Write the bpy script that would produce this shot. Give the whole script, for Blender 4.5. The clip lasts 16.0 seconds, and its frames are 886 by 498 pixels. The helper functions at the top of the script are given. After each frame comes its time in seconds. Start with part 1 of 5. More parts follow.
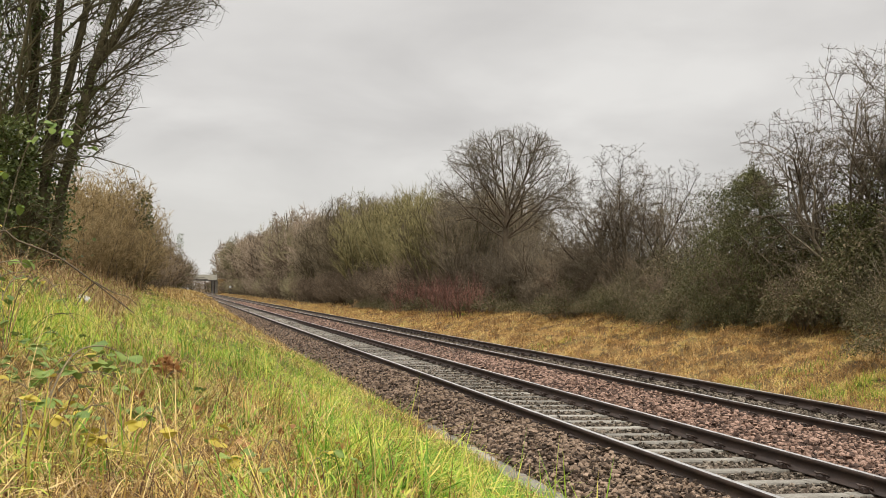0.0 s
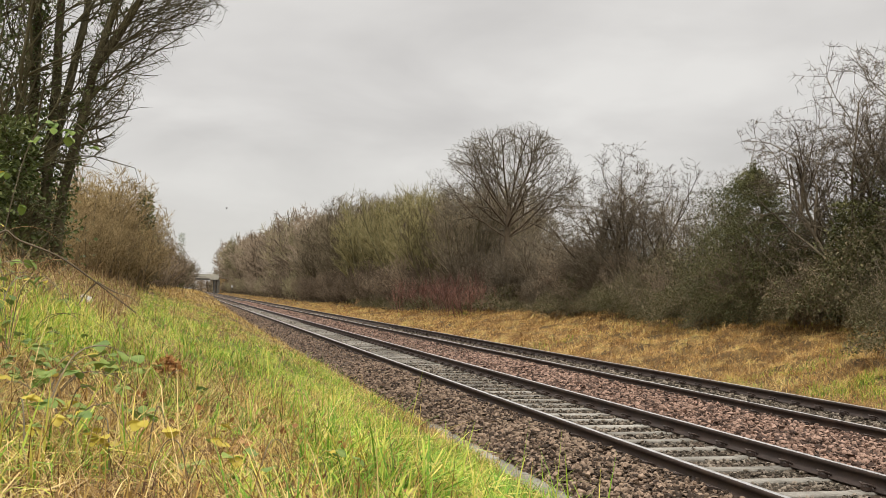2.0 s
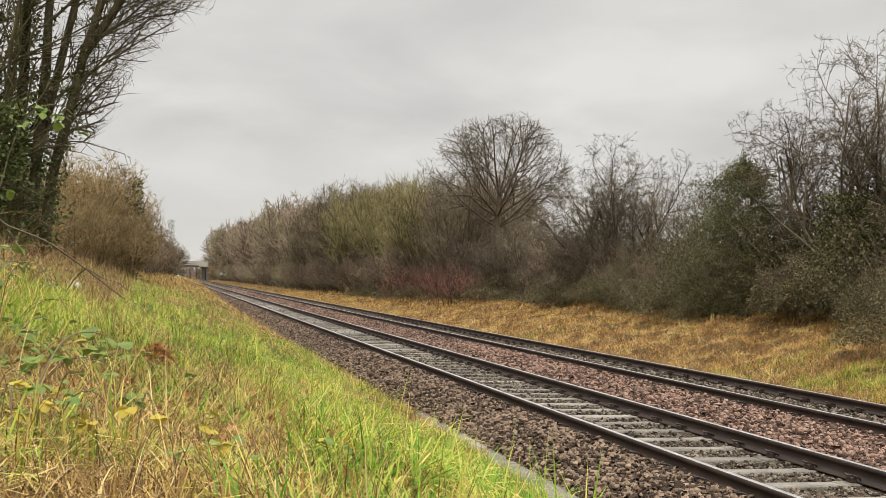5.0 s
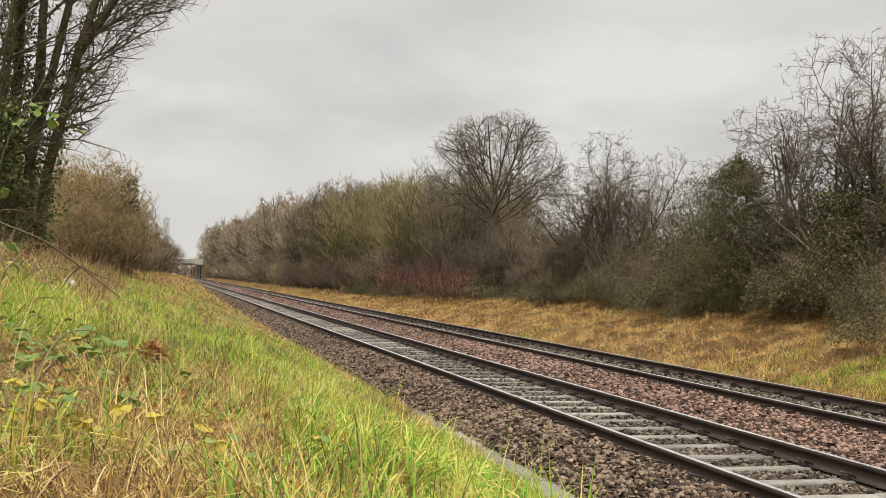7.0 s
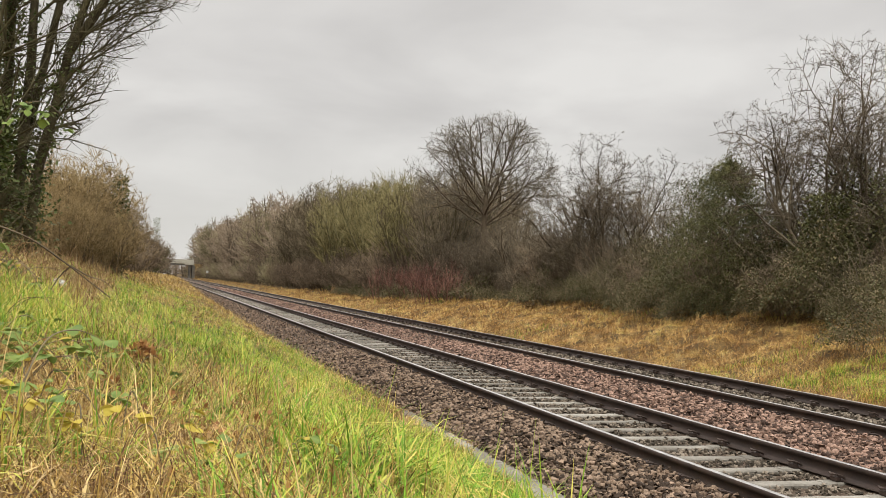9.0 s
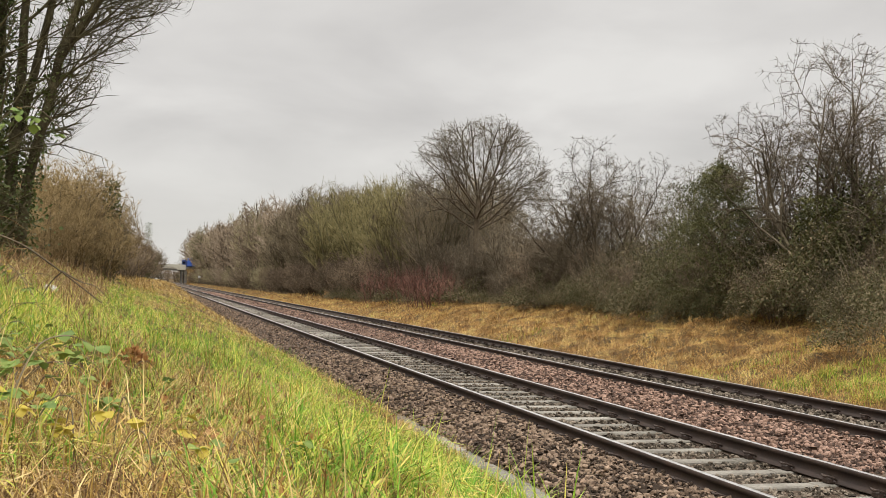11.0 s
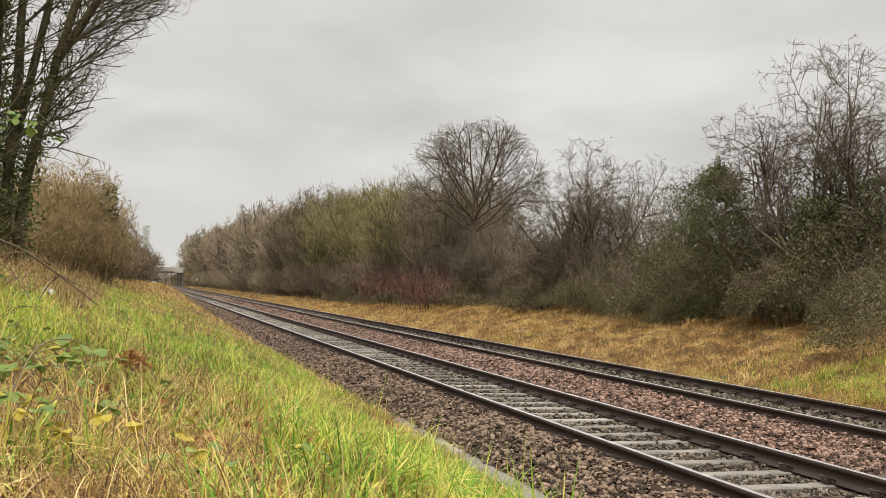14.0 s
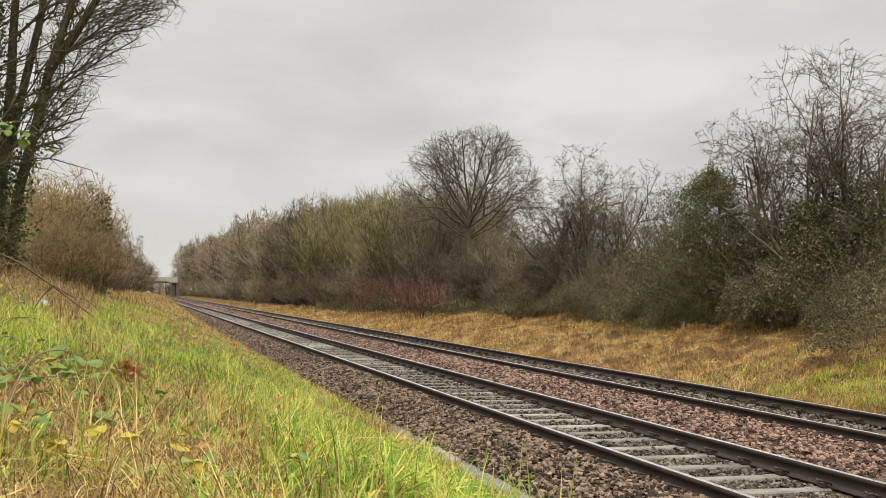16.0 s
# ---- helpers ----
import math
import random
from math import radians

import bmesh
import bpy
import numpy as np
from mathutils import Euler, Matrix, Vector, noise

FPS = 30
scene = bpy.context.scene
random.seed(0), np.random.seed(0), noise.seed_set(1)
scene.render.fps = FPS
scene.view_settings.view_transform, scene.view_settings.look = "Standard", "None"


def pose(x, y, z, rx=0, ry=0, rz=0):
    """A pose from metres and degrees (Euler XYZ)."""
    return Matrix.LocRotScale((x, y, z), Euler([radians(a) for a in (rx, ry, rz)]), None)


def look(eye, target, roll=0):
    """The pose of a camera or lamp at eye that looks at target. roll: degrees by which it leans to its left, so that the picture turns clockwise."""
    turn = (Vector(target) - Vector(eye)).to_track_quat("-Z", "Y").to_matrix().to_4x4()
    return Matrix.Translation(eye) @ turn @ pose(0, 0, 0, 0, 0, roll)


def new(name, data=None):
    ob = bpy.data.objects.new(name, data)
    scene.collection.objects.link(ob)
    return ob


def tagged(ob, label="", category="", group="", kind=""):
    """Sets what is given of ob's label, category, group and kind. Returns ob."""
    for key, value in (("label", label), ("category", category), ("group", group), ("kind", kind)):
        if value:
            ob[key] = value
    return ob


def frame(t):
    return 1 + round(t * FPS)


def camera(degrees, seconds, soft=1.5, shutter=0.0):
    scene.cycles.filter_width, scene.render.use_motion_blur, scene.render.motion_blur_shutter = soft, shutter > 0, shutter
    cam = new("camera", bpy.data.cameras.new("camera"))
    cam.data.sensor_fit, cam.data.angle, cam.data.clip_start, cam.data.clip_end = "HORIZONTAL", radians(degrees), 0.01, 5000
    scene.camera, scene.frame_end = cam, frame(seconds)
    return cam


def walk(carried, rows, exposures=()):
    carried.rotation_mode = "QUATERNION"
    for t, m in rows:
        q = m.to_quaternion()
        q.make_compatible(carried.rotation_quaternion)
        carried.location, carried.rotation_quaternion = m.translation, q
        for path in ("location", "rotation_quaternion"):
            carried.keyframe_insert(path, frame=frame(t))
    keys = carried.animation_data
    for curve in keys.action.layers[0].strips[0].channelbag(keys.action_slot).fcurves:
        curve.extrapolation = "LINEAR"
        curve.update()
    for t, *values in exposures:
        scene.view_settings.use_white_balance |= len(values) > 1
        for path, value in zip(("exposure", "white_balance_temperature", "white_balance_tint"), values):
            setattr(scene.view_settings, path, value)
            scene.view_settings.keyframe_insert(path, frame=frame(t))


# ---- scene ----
cam = camera(45.94, 16.0, soft=0.6)
EYE = (0.0, 0.0, 1.498)
TURNS = [
    (0, 92.545, -1.647, -14.101), (0.5, 92.467, -1.667, -14.125), (1, 92.410, -1.647, -14.144), (1.5, 92.421, -1.591, -14.094),
    (2, 92.485, -1.505, -14.007), (2.5, 92.492, -1.514, -13.992), (3, 92.359, -1.498, -14.011), (3.5, 92.177, -1.510, -14.093),
    (4, 92.046, -1.723, -14.252), (6.5, 91.826, -2.015, -14.820), (7, 91.794, -1.974, -14.829), (7.5, 91.791, -2.060, -14.836),
    (8, 91.780, -2.123, -14.924), (8.5, 91.791, -2.196, -15.123), (9, 91.862, -2.123, -15.315), (11.5, 92.156, -1.910, -15.767),
    (12, 92.204, -1.970, -15.767), (12.5, 92.195, -1.978, -15.806), (13, 92.155, -1.955, -15.934), (13.5, 92.144, -1.894, -15.976),
    (14, 92.210, -1.702, -15.847), (14.5, 92.381, -1.398, -15.648), (15, 92.517, -1.144, -15.577), (15.5, 92.541, -1.095, -15.785),
    (16, 92.623, -1.157, -16.131)]
walk(cam, [(t, pose(*EYE, rx, ry, rz)) for t, rx, ry, rz in TURNS])

# ---- sky and light: a bright overcast winter day ----


def link(tree, a, b):
    tree.links.new(a, b)


def node(tree, kind, **values):
    n = tree.nodes.new(kind)
    for key, value in values.items():
        n.inputs[key].default_value = value
    return n


def ramp(tree, stops, source=None):
    n = tree.nodes.new("ShaderNodeValToRGB")
    e = n.color_ramp.elements
    e[0].position, e[0].color = stops[0][0], (*stops[0][1], 1)
    e[1].position, e[1].color = stops[-1][0], (*stops[-1][1], 1)
    for at, colour in stops[1:-1]:
        e.new(at).color = (*colour, 1)
    if source:
        link(tree, source, n.inputs[0])
    return n.outputs[0]


def blend(tree, a, b, factor, how="MIX"):
    n = tree.nodes.new("ShaderNodeMix")
    n.data_type, n.blend_type = "RGBA", how
    for socket, value in ((n.inputs[0], factor), (n.inputs[6], a), (n.inputs[7], b)):
        if isinstance(value, (int, float)):
            socket.default_value = value
        elif isinstance(value, tuple):
            socket.default_value = (*value, 1)
        else:
            link(tree, value, socket)
    return n.outputs[2]


def sums(tree, how, a, b):
    n = tree.nodes.new("ShaderNodeMath")
    n.operation = how
    for socket, value in zip(n.inputs, (a, b)):
        if isinstance(value, (int, float)):
            socket.default_value = value
        else:
            link(tree, value, socket)
    return n.outputs[0]


SUN_UP, SUN_TURN = radians(48), radians(200)
world = bpy.data.worlds.new("overcast_sky")
scene.world = world
world.use_nodes = True
wt = world.node_tree
wt.nodes.clear()
sky = wt.nodes.new("ShaderNodeTexSky")
sky.sky_type, sky.sun_disc, sky.sun_elevation, sky.sun_rotation = "NISHITA", False, SUN_UP, SUN_TURN
coord = wt.nodes.new("ShaderNodeTexCoord")
split = wt.nodes.new("ShaderNodeSeparateXYZ")
link(wt, coord.outputs["Generated"], split.inputs[0])
rise = sums(wt, "MAXIMUM", split.outputs[2], 0.0)
# clouds in flat layers: the direction projected on a level sheet overhead
over = sums(wt, "ADD", rise, 0.22)
flat = wt.nodes.new("ShaderNodeCombineXYZ")
link(wt, sums(wt, "DIVIDE", split.outputs[0], over), flat.inputs[0])
link(wt, sums(wt, "DIVIDE", split.outputs[1], over), flat.inputs[1])
puffs = node(wt, "ShaderNodeTexNoise", Scale=1.5, Detail=5.0, Roughness=0.5, Distortion=0.3)
link(wt, flat.outputs[0], puffs.inputs["Vector"])
cloud = ramp(wt, [(0.32, (0.60, 0.578, 0.556)), (0.50, (0.70, 0.677, 0.65)), (0.66, (0.80, 0.778, 0.745))], puffs.outputs[0])
haze = blend(wt, cloud, (0.72, 0.705, 0.67), ramp(wt, [(0.0, (0.9, 0.9, 0.9)), (0.16, (0.0, 0.0, 0.0))], rise))
# an overcast sky is about three times brighter overhead than low down
steep = wt.nodes.new("ShaderNodeMapRange")
steep.interpolation_type = "SMOOTHSTEP"
for key, value in zip(("From Min", "From Max", "To Min", "To Max"), (0.27, 1.0, 1.0, 4.6)):
    steep.inputs[key].default_value = value
link(wt, rise, steep.inputs["Value"])
lit = blend(wt, haze, steep.outputs[0], 1.0, "MULTIPLY")
dim = blend(wt, sky.outputs[0], (0.1, 0.1, 0.1), 1.0, "MULTIPLY")
back = node(wt, "ShaderNodeBackground", Strength=1.0)
link(wt, blend(wt, dim, lit, 0.95), back.inputs[0])
link(wt, back.outputs[0], wt.nodes.new("ShaderNodeOutputWorld").inputs[0])

lamp = bpy.data.lights.new("sun", "SUN")
lamp.energy, lamp.angle, lamp.color = 1.4, radians(35), (1.0, 0.96, 0.9)
sun = new("sun", lamp)
sun.matrix_world = look((0, 0, 0), (-math.sin(SUN_TURN) * math.cos(SUN_UP), -math.cos(SUN_TURN) * math.cos(SUN_UP), -math.sin(SUN_UP)))
scene.view_settings.exposure = 0.0

# ---- materials ----


def material(name, rough=0.8, metal=0.0):
    m = bpy.data.materials.new(name)
    m.use_nodes = True
    t = m.node_tree
    b = t.nodes["Principled BSDF"]
    b.inputs["Roughness"].default_value, b.inputs["Metallic"].default_value = rough, metal
    return m, t, b


def place(t):
    return t.nodes.new("ShaderNodeTexCoord").outputs["Object"]


def spot(t):
    return t.nodes.new("ShaderNodeNewGeometry").outputs["Position"]


def noise_of(t, vector, scale, detail=4.0, rough=0.55):
    n = node(t, "ShaderNodeTexNoise", Scale=scale, Detail=detail, Roughness=rough)
    link(t, vector, n.inputs["Vector"])
    return n.outputs[0]


def bump(t, b, height, strength, distance):
    n = node(t, "ShaderNodeBump", Strength=strength, Distance=distance)
    link(t, height, n.inputs["Height"])
    link(t, n.outputs[0], b.inputs["Normal"])


def two_scale(name, dark, mid, light, scale, rough=0.85, relief=0.02, by_island=0.0, by_object=0.0, fine=9.0):
    """A surface that varies with a coarse and a fine noise, and from piece to piece."""
    m, t, b = material(name, rough)
    b.inputs["Specular IOR Level"].default_value = 0.5 if rough < 0.72 else 0.2
    where = spot(t)
    coarse, grain = noise_of(t, where, scale), noise_of(t, where, scale * fine, 3.0)
    value = sums(t, "ADD", sums(t, "MULTIPLY", coarse, 0.6), sums(t, "MULTIPLY", grain, 0.4))
    if by_island:
        g = t.nodes.new("ShaderNodeNewGeometry")
        value = sums(t, "ADD", value, sums(t, "MULTIPLY", sums(t, "SUBTRACT", g.outputs["Random Per Island"], 0.5), by_island))
    if by_object:
        o = t.nodes.new("ShaderNodeObjectInfo")
        value = sums(t, "ADD", value, sums(t, "MULTIPLY", sums(t, "SUBTRACT", o.outputs["Random"], 0.5), by_object))
    link(t, ramp(t, [(0.3, dark), (0.5, mid), (0.7, light)], value), b.inputs["Base Color"])
    if relief:
        bump(t, b, grain, 0.6, relief)
    return m


def blades(name, stops, patch, patch_scale, rough=0.55, spread=0.55):
    """Grass and leaves: each blade has its own tone, and whole patches lean to other tones."""
    m, t, b = material(name, rough)
    g = t.nodes.new("ShaderNodeNewGeometry")
    big = noise_of(t, g.outputs["Position"], patch_scale, 3.0)
    value = sums(t, "ADD", sums(t, "MULTIPLY", g.outputs["Random Per Island"], spread), sums(t, "MULTIPLY", sums(t, "SUBTRACT", big, 0.5), patch))
    link(t, ramp(t, stops, value), b.inputs["Base Color"])
    b.inputs["Specular IOR Level"].default_value = 0.16
    shine = node(t, "ShaderNodeBsdfTranslucent")
    link(t, b.inputs["Base Color"].links[0].from_socket, shine.inputs[0])
    mix = node(t, "ShaderNodeMixShader")
    mix.inputs[0].default_value = 0.25
    link(t, b.outputs[0], mix.inputs[1])
    link(t, shine.outputs[0], mix.inputs[2])
    link(t, mix.outputs[0], t.nodes["Material Output"].inputs[0])
    return m


SOIL = two_scale("soil_and_thatch", (0.032, 0.02, 0.008), (0.09, 0.055, 0.02), (0.22, 0.145, 0.052), 1.4, 0.95, 0.03)
BED = two_scale("ballast_bed", (0.03, 0.021, 0.014), (0.085, 0.06, 0.042), (0.18, 0.13, 0.095), 5.0, 0.9, 0.05, fine=5.0)
STONE = two_scale("brown_ballast", (0.04, 0.027, 0.018), (0.12, 0.081, 0.055), (0.24, 0.172, 0.12), 2.0, 0.8, 0.012, by_island=0.7, fine=40)
PINK = two_scale("pink_ballast", (0.055, 0.034, 0.025), (0.16, 0.098, 0.071), (0.33, 0.215, 0.16), 2.0, 0.8, 0.012, by_island=0.65, fine=40)
GREY = two_scale("grey_ballast", (0.04, 0.032, 0.022), (0.105, 0.084, 0.062), (0.23, 0.19, 0.145), 2.0, 0.8, 0.012, by_island=0.65, fine=40)
RUST = two_scale("rusty_rail_steel", (0.016, 0.009, 0.006), (0.032, 0.018, 0.012), (0.06, 0.034, 0.021), 3.0, 0.7, 0.002, fine=14)
HEAD, ht, hb = material("worn_rail_head", 0.38, 1.0)
link(ht, ramp(ht, [(0.3, (0.5, 0.48, 0.46)), (0.7, (0.7, 0.69, 0.68))], noise_of(ht, spot(ht), 5.0)), hb.inputs["Base Color"])
CONCRETE = two_scale("weathered_concrete", (0.10, 0.09, 0.074), (0.195, 0.18, 0.152), (0.31, 0.29, 0.25), 2.5, 0.85, 0.004, by_object=0.35, fine=14)
PALE = two_scale("pale_bridge_concrete", (0.30, 0.285, 0.23), (0.42, 0.40, 0.33), (0.50, 0.48, 0.41), 0.4, 0.85, 0.01)
DULL = two_scale("stained_bridge_concrete", (0.08, 0.075, 0.065), (0.14, 0.13, 0.115), (0.22, 0.21, 0.19), 0.4, 0.9, 0.01)
BARK = two_scale("grey_brown_bark", (0.05, 0.038, 0.025), (0.11, 0.085, 0.056), (0.19, 0.155, 0.105), 1.5, 0.9, 0.01, by_object=0.2)
MOSSY = two_scale("mossy_bark", (0.045, 0.037, 0.02), (0.105, 0.092, 0.047), (0.19, 0.175, 0.082), 1.5, 0.9, 0.012, by_object=0.1)
IVYBARK = two_scale("dark_ivy_bark", (0.028, 0.022, 0.012), (0.068, 0.057, 0.031), (0.135, 0.118, 0.06), 2.5, 0.9, 0.012)
MATTED = blades("matted_dead_grass", [(0.0, (0.22, 0.122, 0.046)), (0.3, (0.47, 0.29, 0.1)), (0.6, (0.66, 0.455, 0.17)), (0.8, (0.46, 0.43, 0.14))], 1.6, 1.3, 0.7, 0.45)
PALEBARK = two_scale("pale_oak_bark", (0.07, 0.06, 0.041), (0.14, 0.12, 0.083), (0.225, 0.195, 0.14), 1.5, 0.9, 0.01)
OLIVE = two_scale("olive_twigs", (0.068, 0.058, 0.023), (0.145, 0.124, 0.05), (0.25, 0.215, 0.098), 0.35, 0.85, 0.0, by_island=0.5, by_object=0.5)
BROWN = two_scale("brown_twigs", (0.07, 0.051, 0.033), (0.15, 0.11, 0.071), (0.25, 0.19, 0.125), 0.35, 0.85, 0.0, by_island=0.5, by_object=0.45)
SCRUB_TWIG = two_scale("tan_olive_twigs", (0.11, 0.077, 0.034), (0.225, 0.16, 0.072), (0.35, 0.26, 0.125), 0.35, 0.85, 0.0, by_island=0.5, by_object=0.4)
RED = two_scale("red_brown_twigs", (0.085, 0.04, 0.03), (0.165, 0.08, 0.057), (0.25, 0.135, 0.095), 0.5, 0.85, 0.0, by_island=0.5, by_object=0.4)
DARK = two_scale("dark_thorn_twigs", (0.06, 0.047, 0.031), (0.128, 0.102, 0.067), (0.215, 0.175, 0.118), 0.5, 0.85, 0.0, by_island=0.4, by_object=0.2)
TAN = two_scale("dead_stem_tan", (0.12, 0.065, 0.03), (0.25, 0.15, 0.07), (0.42, 0.28, 0.14), 0.8, 0.85, 0.0, by_island=0.6)
IVY = blades("ivy_leaves", [(0.1, (0.06, 0.08, 0.026)), (0.4, (0.13, 0.16, 0.052)), (0.75, (0.28, 0.30, 0.12))], 0.6, 0.9, 0.4)
HOLLY = blades("evergreen_leaves", [(0.1, (0.058, 0.064, 0.024)), (0.4, (0.13, 0.13, 0.05)), (0.8, (0.24, 0.22, 0.1))], 1.2, 1.1, 0.6, 0.6)
BRAMBLE = blades("bramble_leaves", [(0.05, (0.05, 0.05, 0.02)), (0.28, (0.095, 0.096, 0.038)), (0.5, (0.145, 0.125, 0.06)), (0.8, (0.23, 0.18, 0.11))], 1.6, 0.7, 0.6, 0.85)
LUSH = blades("lush_grass", [(0.0, (0.075, 0.175, 0.015)), (0.25, (0.185, 0.36, 0.03)), (0.49, (0.36, 0.48, 0.06)), (0.72, (0.63, 0.55, 0.12)), (0.95, (0.71, 0.50, 0.18))], 1.5, 1.2, 0.5, 0.82)
STRAW = blades("straw_grass", [(0.0, (0.085, 0.042, 0.017)), (0.35, (0.27, 0.16, 0.043)), (0.65, (0.52, 0.35, 0.10)), (0.95, (0.72, 0.56, 0.26))], 1.2, 1.1, 0.6, 1.0)
VERGE = blades("verge_grass", [(0.0, (0.16, 0.08, 0.03)), (0.18, (0.40, 0.22, 0.07)), (0.36, (0.60, 0.385, 0.13)), (0.52, (0.68, 0.51, 0.21)), (0.7, (0.44, 0.44, 0.13))], 2.0, 1.3, 0.6, 0.5)
WILLOWBROWN = two_scale("brown_olive_twigs", (0.068, 0.053, 0.032), (0.14, 0.11, 0.067), (0.235, 0.19, 0.12), 0.35, 0.85, 0.0, by_island=0.5, by_object=0.4)
# distant twigs: both colours are paled, with the haze of distance painted in
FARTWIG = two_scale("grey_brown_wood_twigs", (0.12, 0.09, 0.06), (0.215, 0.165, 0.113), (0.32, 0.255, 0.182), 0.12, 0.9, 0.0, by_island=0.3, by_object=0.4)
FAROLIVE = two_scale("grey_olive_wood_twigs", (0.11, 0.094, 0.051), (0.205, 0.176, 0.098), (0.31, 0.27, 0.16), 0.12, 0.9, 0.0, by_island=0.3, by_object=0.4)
DEAD = blades("dead_bracken", [(0.0, (0.06, 0.03, 0.013)), (0.3, (0.15, 0.08, 0.033)), (0.6, (0.30, 0.19, 0.08)), (0.9, (0.52, 0.40, 0.21))], 0.5, 0.5, 0.7, 0.9)
LEAF = blades("wild_leaves", [(0.0, (0.055, 0.10, 0.03)), (0.35, (0.12, 0.185, 0.05)), (0.6, (0.22, 0.29, 0.065)), (0.85, (0.36, 0.37, 0.08))], 0.7, 14.0, 0.6, 0.8)
GOLD = blades("yellowed_leaves", [(0.0, (0.52, 0.43, 0.03)), (0.5, (0.45, 0.36, 0.06)), (0.9, (0.38, 0.22, 0.07))], 0.6, 14.0, 0.6, 0.8)

# ---- mesh tools ----


def make_mesh(name, verts, quads=None, tris=None, mats=(), smooth=False, which=None):
    me = bpy.data.meshes.new(name)
    verts = np.asarray(verts, dtype=np.float32).reshape(-1, 3)
    quads = np.zeros((0, 4), np.int32) if quads is None else np.asarray(quads, np.int32).reshape(-1, 4)
    tris = np.zeros((0, 3), np.int32) if tris is None else np.asarray(tris, np.int32).reshape(-1, 3)
    me.vertices.add(len(verts))
    me.vertices.foreach_set("co", verts.ravel())
    loops = np.concatenate([quads.ravel(), tris.ravel()])
    me.loops.add(len(loops))
    me.loops.foreach_set("vertex_index", loops)
    starts = np.concatenate([np.arange(len(quads)) * 4, len(quads) * 4 + np.arange(len(tris)) * 3]).astype(np.int32)
    me.polygons.add(len(starts))
    me.polygons.foreach_set("loop_start", starts)
    if which is not None:
        me.polygons.foreach_set("material_index", np.asarray(which, np.int32))
    if smooth:
        me.polygons.foreach_set("use_smooth", np.ones(len(starts), bool))
    me.update(calc_edges=True)
    for m in mats:
        me.materials.append(m)
    return me


def tubes(p0, p1, r0, r1, sides):
    """Tapered sticks, all with the same number of sides: points and faces."""
    p0, p1 = np.asarray(p0, float), np.asarray(p1, float)
    r0, r1 = np.asarray(r0, float), np.asarray(r1, float)
    d = p1 - p0
    d /= np.linalg.norm(d, axis=1, keepdims=True) + 1e-9
    ref = np.where(np.abs(d[:, 2:3]) > 0.8, np.array([[1.0, 0, 0]]), np.array([[0, 0, 1.0]]))
    u = np.cross(d, ref)
    u /= np.linalg.norm(u, axis=1, keepdims=True) + 1e-9
    v = np.cross(d, u)
    a = np.arange(sides) * 2 * np.pi / sides
    ring = u[:, None, :] * np.cos(a)[None, :, None] + v[:, None, :] * np.sin(a)[None, :, None]
    verts = np.concatenate([p0[:, None, :] + ring * r0[:, None, None], p1[:, None, :] + ring * r1[:, None, None]], axis=1)
    k = np.arange(sides)
    face = np.stack([k, (k + 1) % sides, sides + (k + 1) % sides, sides + k], axis=1)
    quads = face[None] + (np.arange(len(p0)) * 2 * sides)[:, None, None]
    return verts.reshape(-1, 3), quads.reshape(-1, 4)


def merge(parts):
    vs, qs, n = [], [], 0
    for v, q in parts:
        vs.append(v), qs.append(q + n)
        n += len(v)
    return np.concatenate(vs), np.concatenate(qs)


def part(name, bm, mat, parent, label="", smooth=False):
    """One mesh object under a thing or a part, from a bmesh or a mesh."""
    if isinstance(bm, bmesh.types.BMesh):
        me = bpy.data.meshes.new(name)
        bm.to_mesh(me), bm.free()
        if smooth:
            me.polygons.foreach_set("use_smooth", np.ones(len(me.polygons), bool))
    else:
        me = bm
    if mat and not me.materials:
        me.materials.append(mat)
    ob = new(name, me)
    if parent:
        ob.parent = parent
    return tagged(ob, label)


def block(size, at=(0, 0, 0), bevel=0.01, turn=(0, 0, 0), into=None):
    """A box with worn edges; into: a bmesh to add it to."""
    bm = into or bmesh.new()
    geo = bmesh.ops.create_cube(bm, size=1.0)["verts"]
    bmesh.ops.scale(bm, vec=size, verts=geo)
    if bevel:
        edges = list({e for v in geo for e in v.link_edges})
        geo = list({v for v in bmesh.ops.bevel(bm, geom=edges, offset=bevel, segments=1, affect="EDGES")["verts"]})
    bmesh.ops.transform(bm, matrix=pose(*at, *turn), verts=geo)
    return bm


def rod(radius, length, at=(0, 0, 0), turn=(0, 0, 0), sides=16, into=None, end=None):
    bm = into or bmesh.new()
    geo = bmesh.ops.create_cone(bm, cap_ends=True, segments=sides, radius1=radius, radius2=radius if end is None else end, depth=length)["verts"]
    bmesh.ops.transform(bm, matrix=pose(*at, *turn), verts=geo)
    return bm

# ---- the ground: a shallow cutting with two tracks; the rail heads are at height 0 ----
NEAR, FAR, GAUGE, PITCH = 4.602, 8.349, 1.505, 0.6605
FLOOR = -0.19


def hills(x, y, s, seed=0.0):
    return noise.noise(Vector((x * s, y * s, seed)))


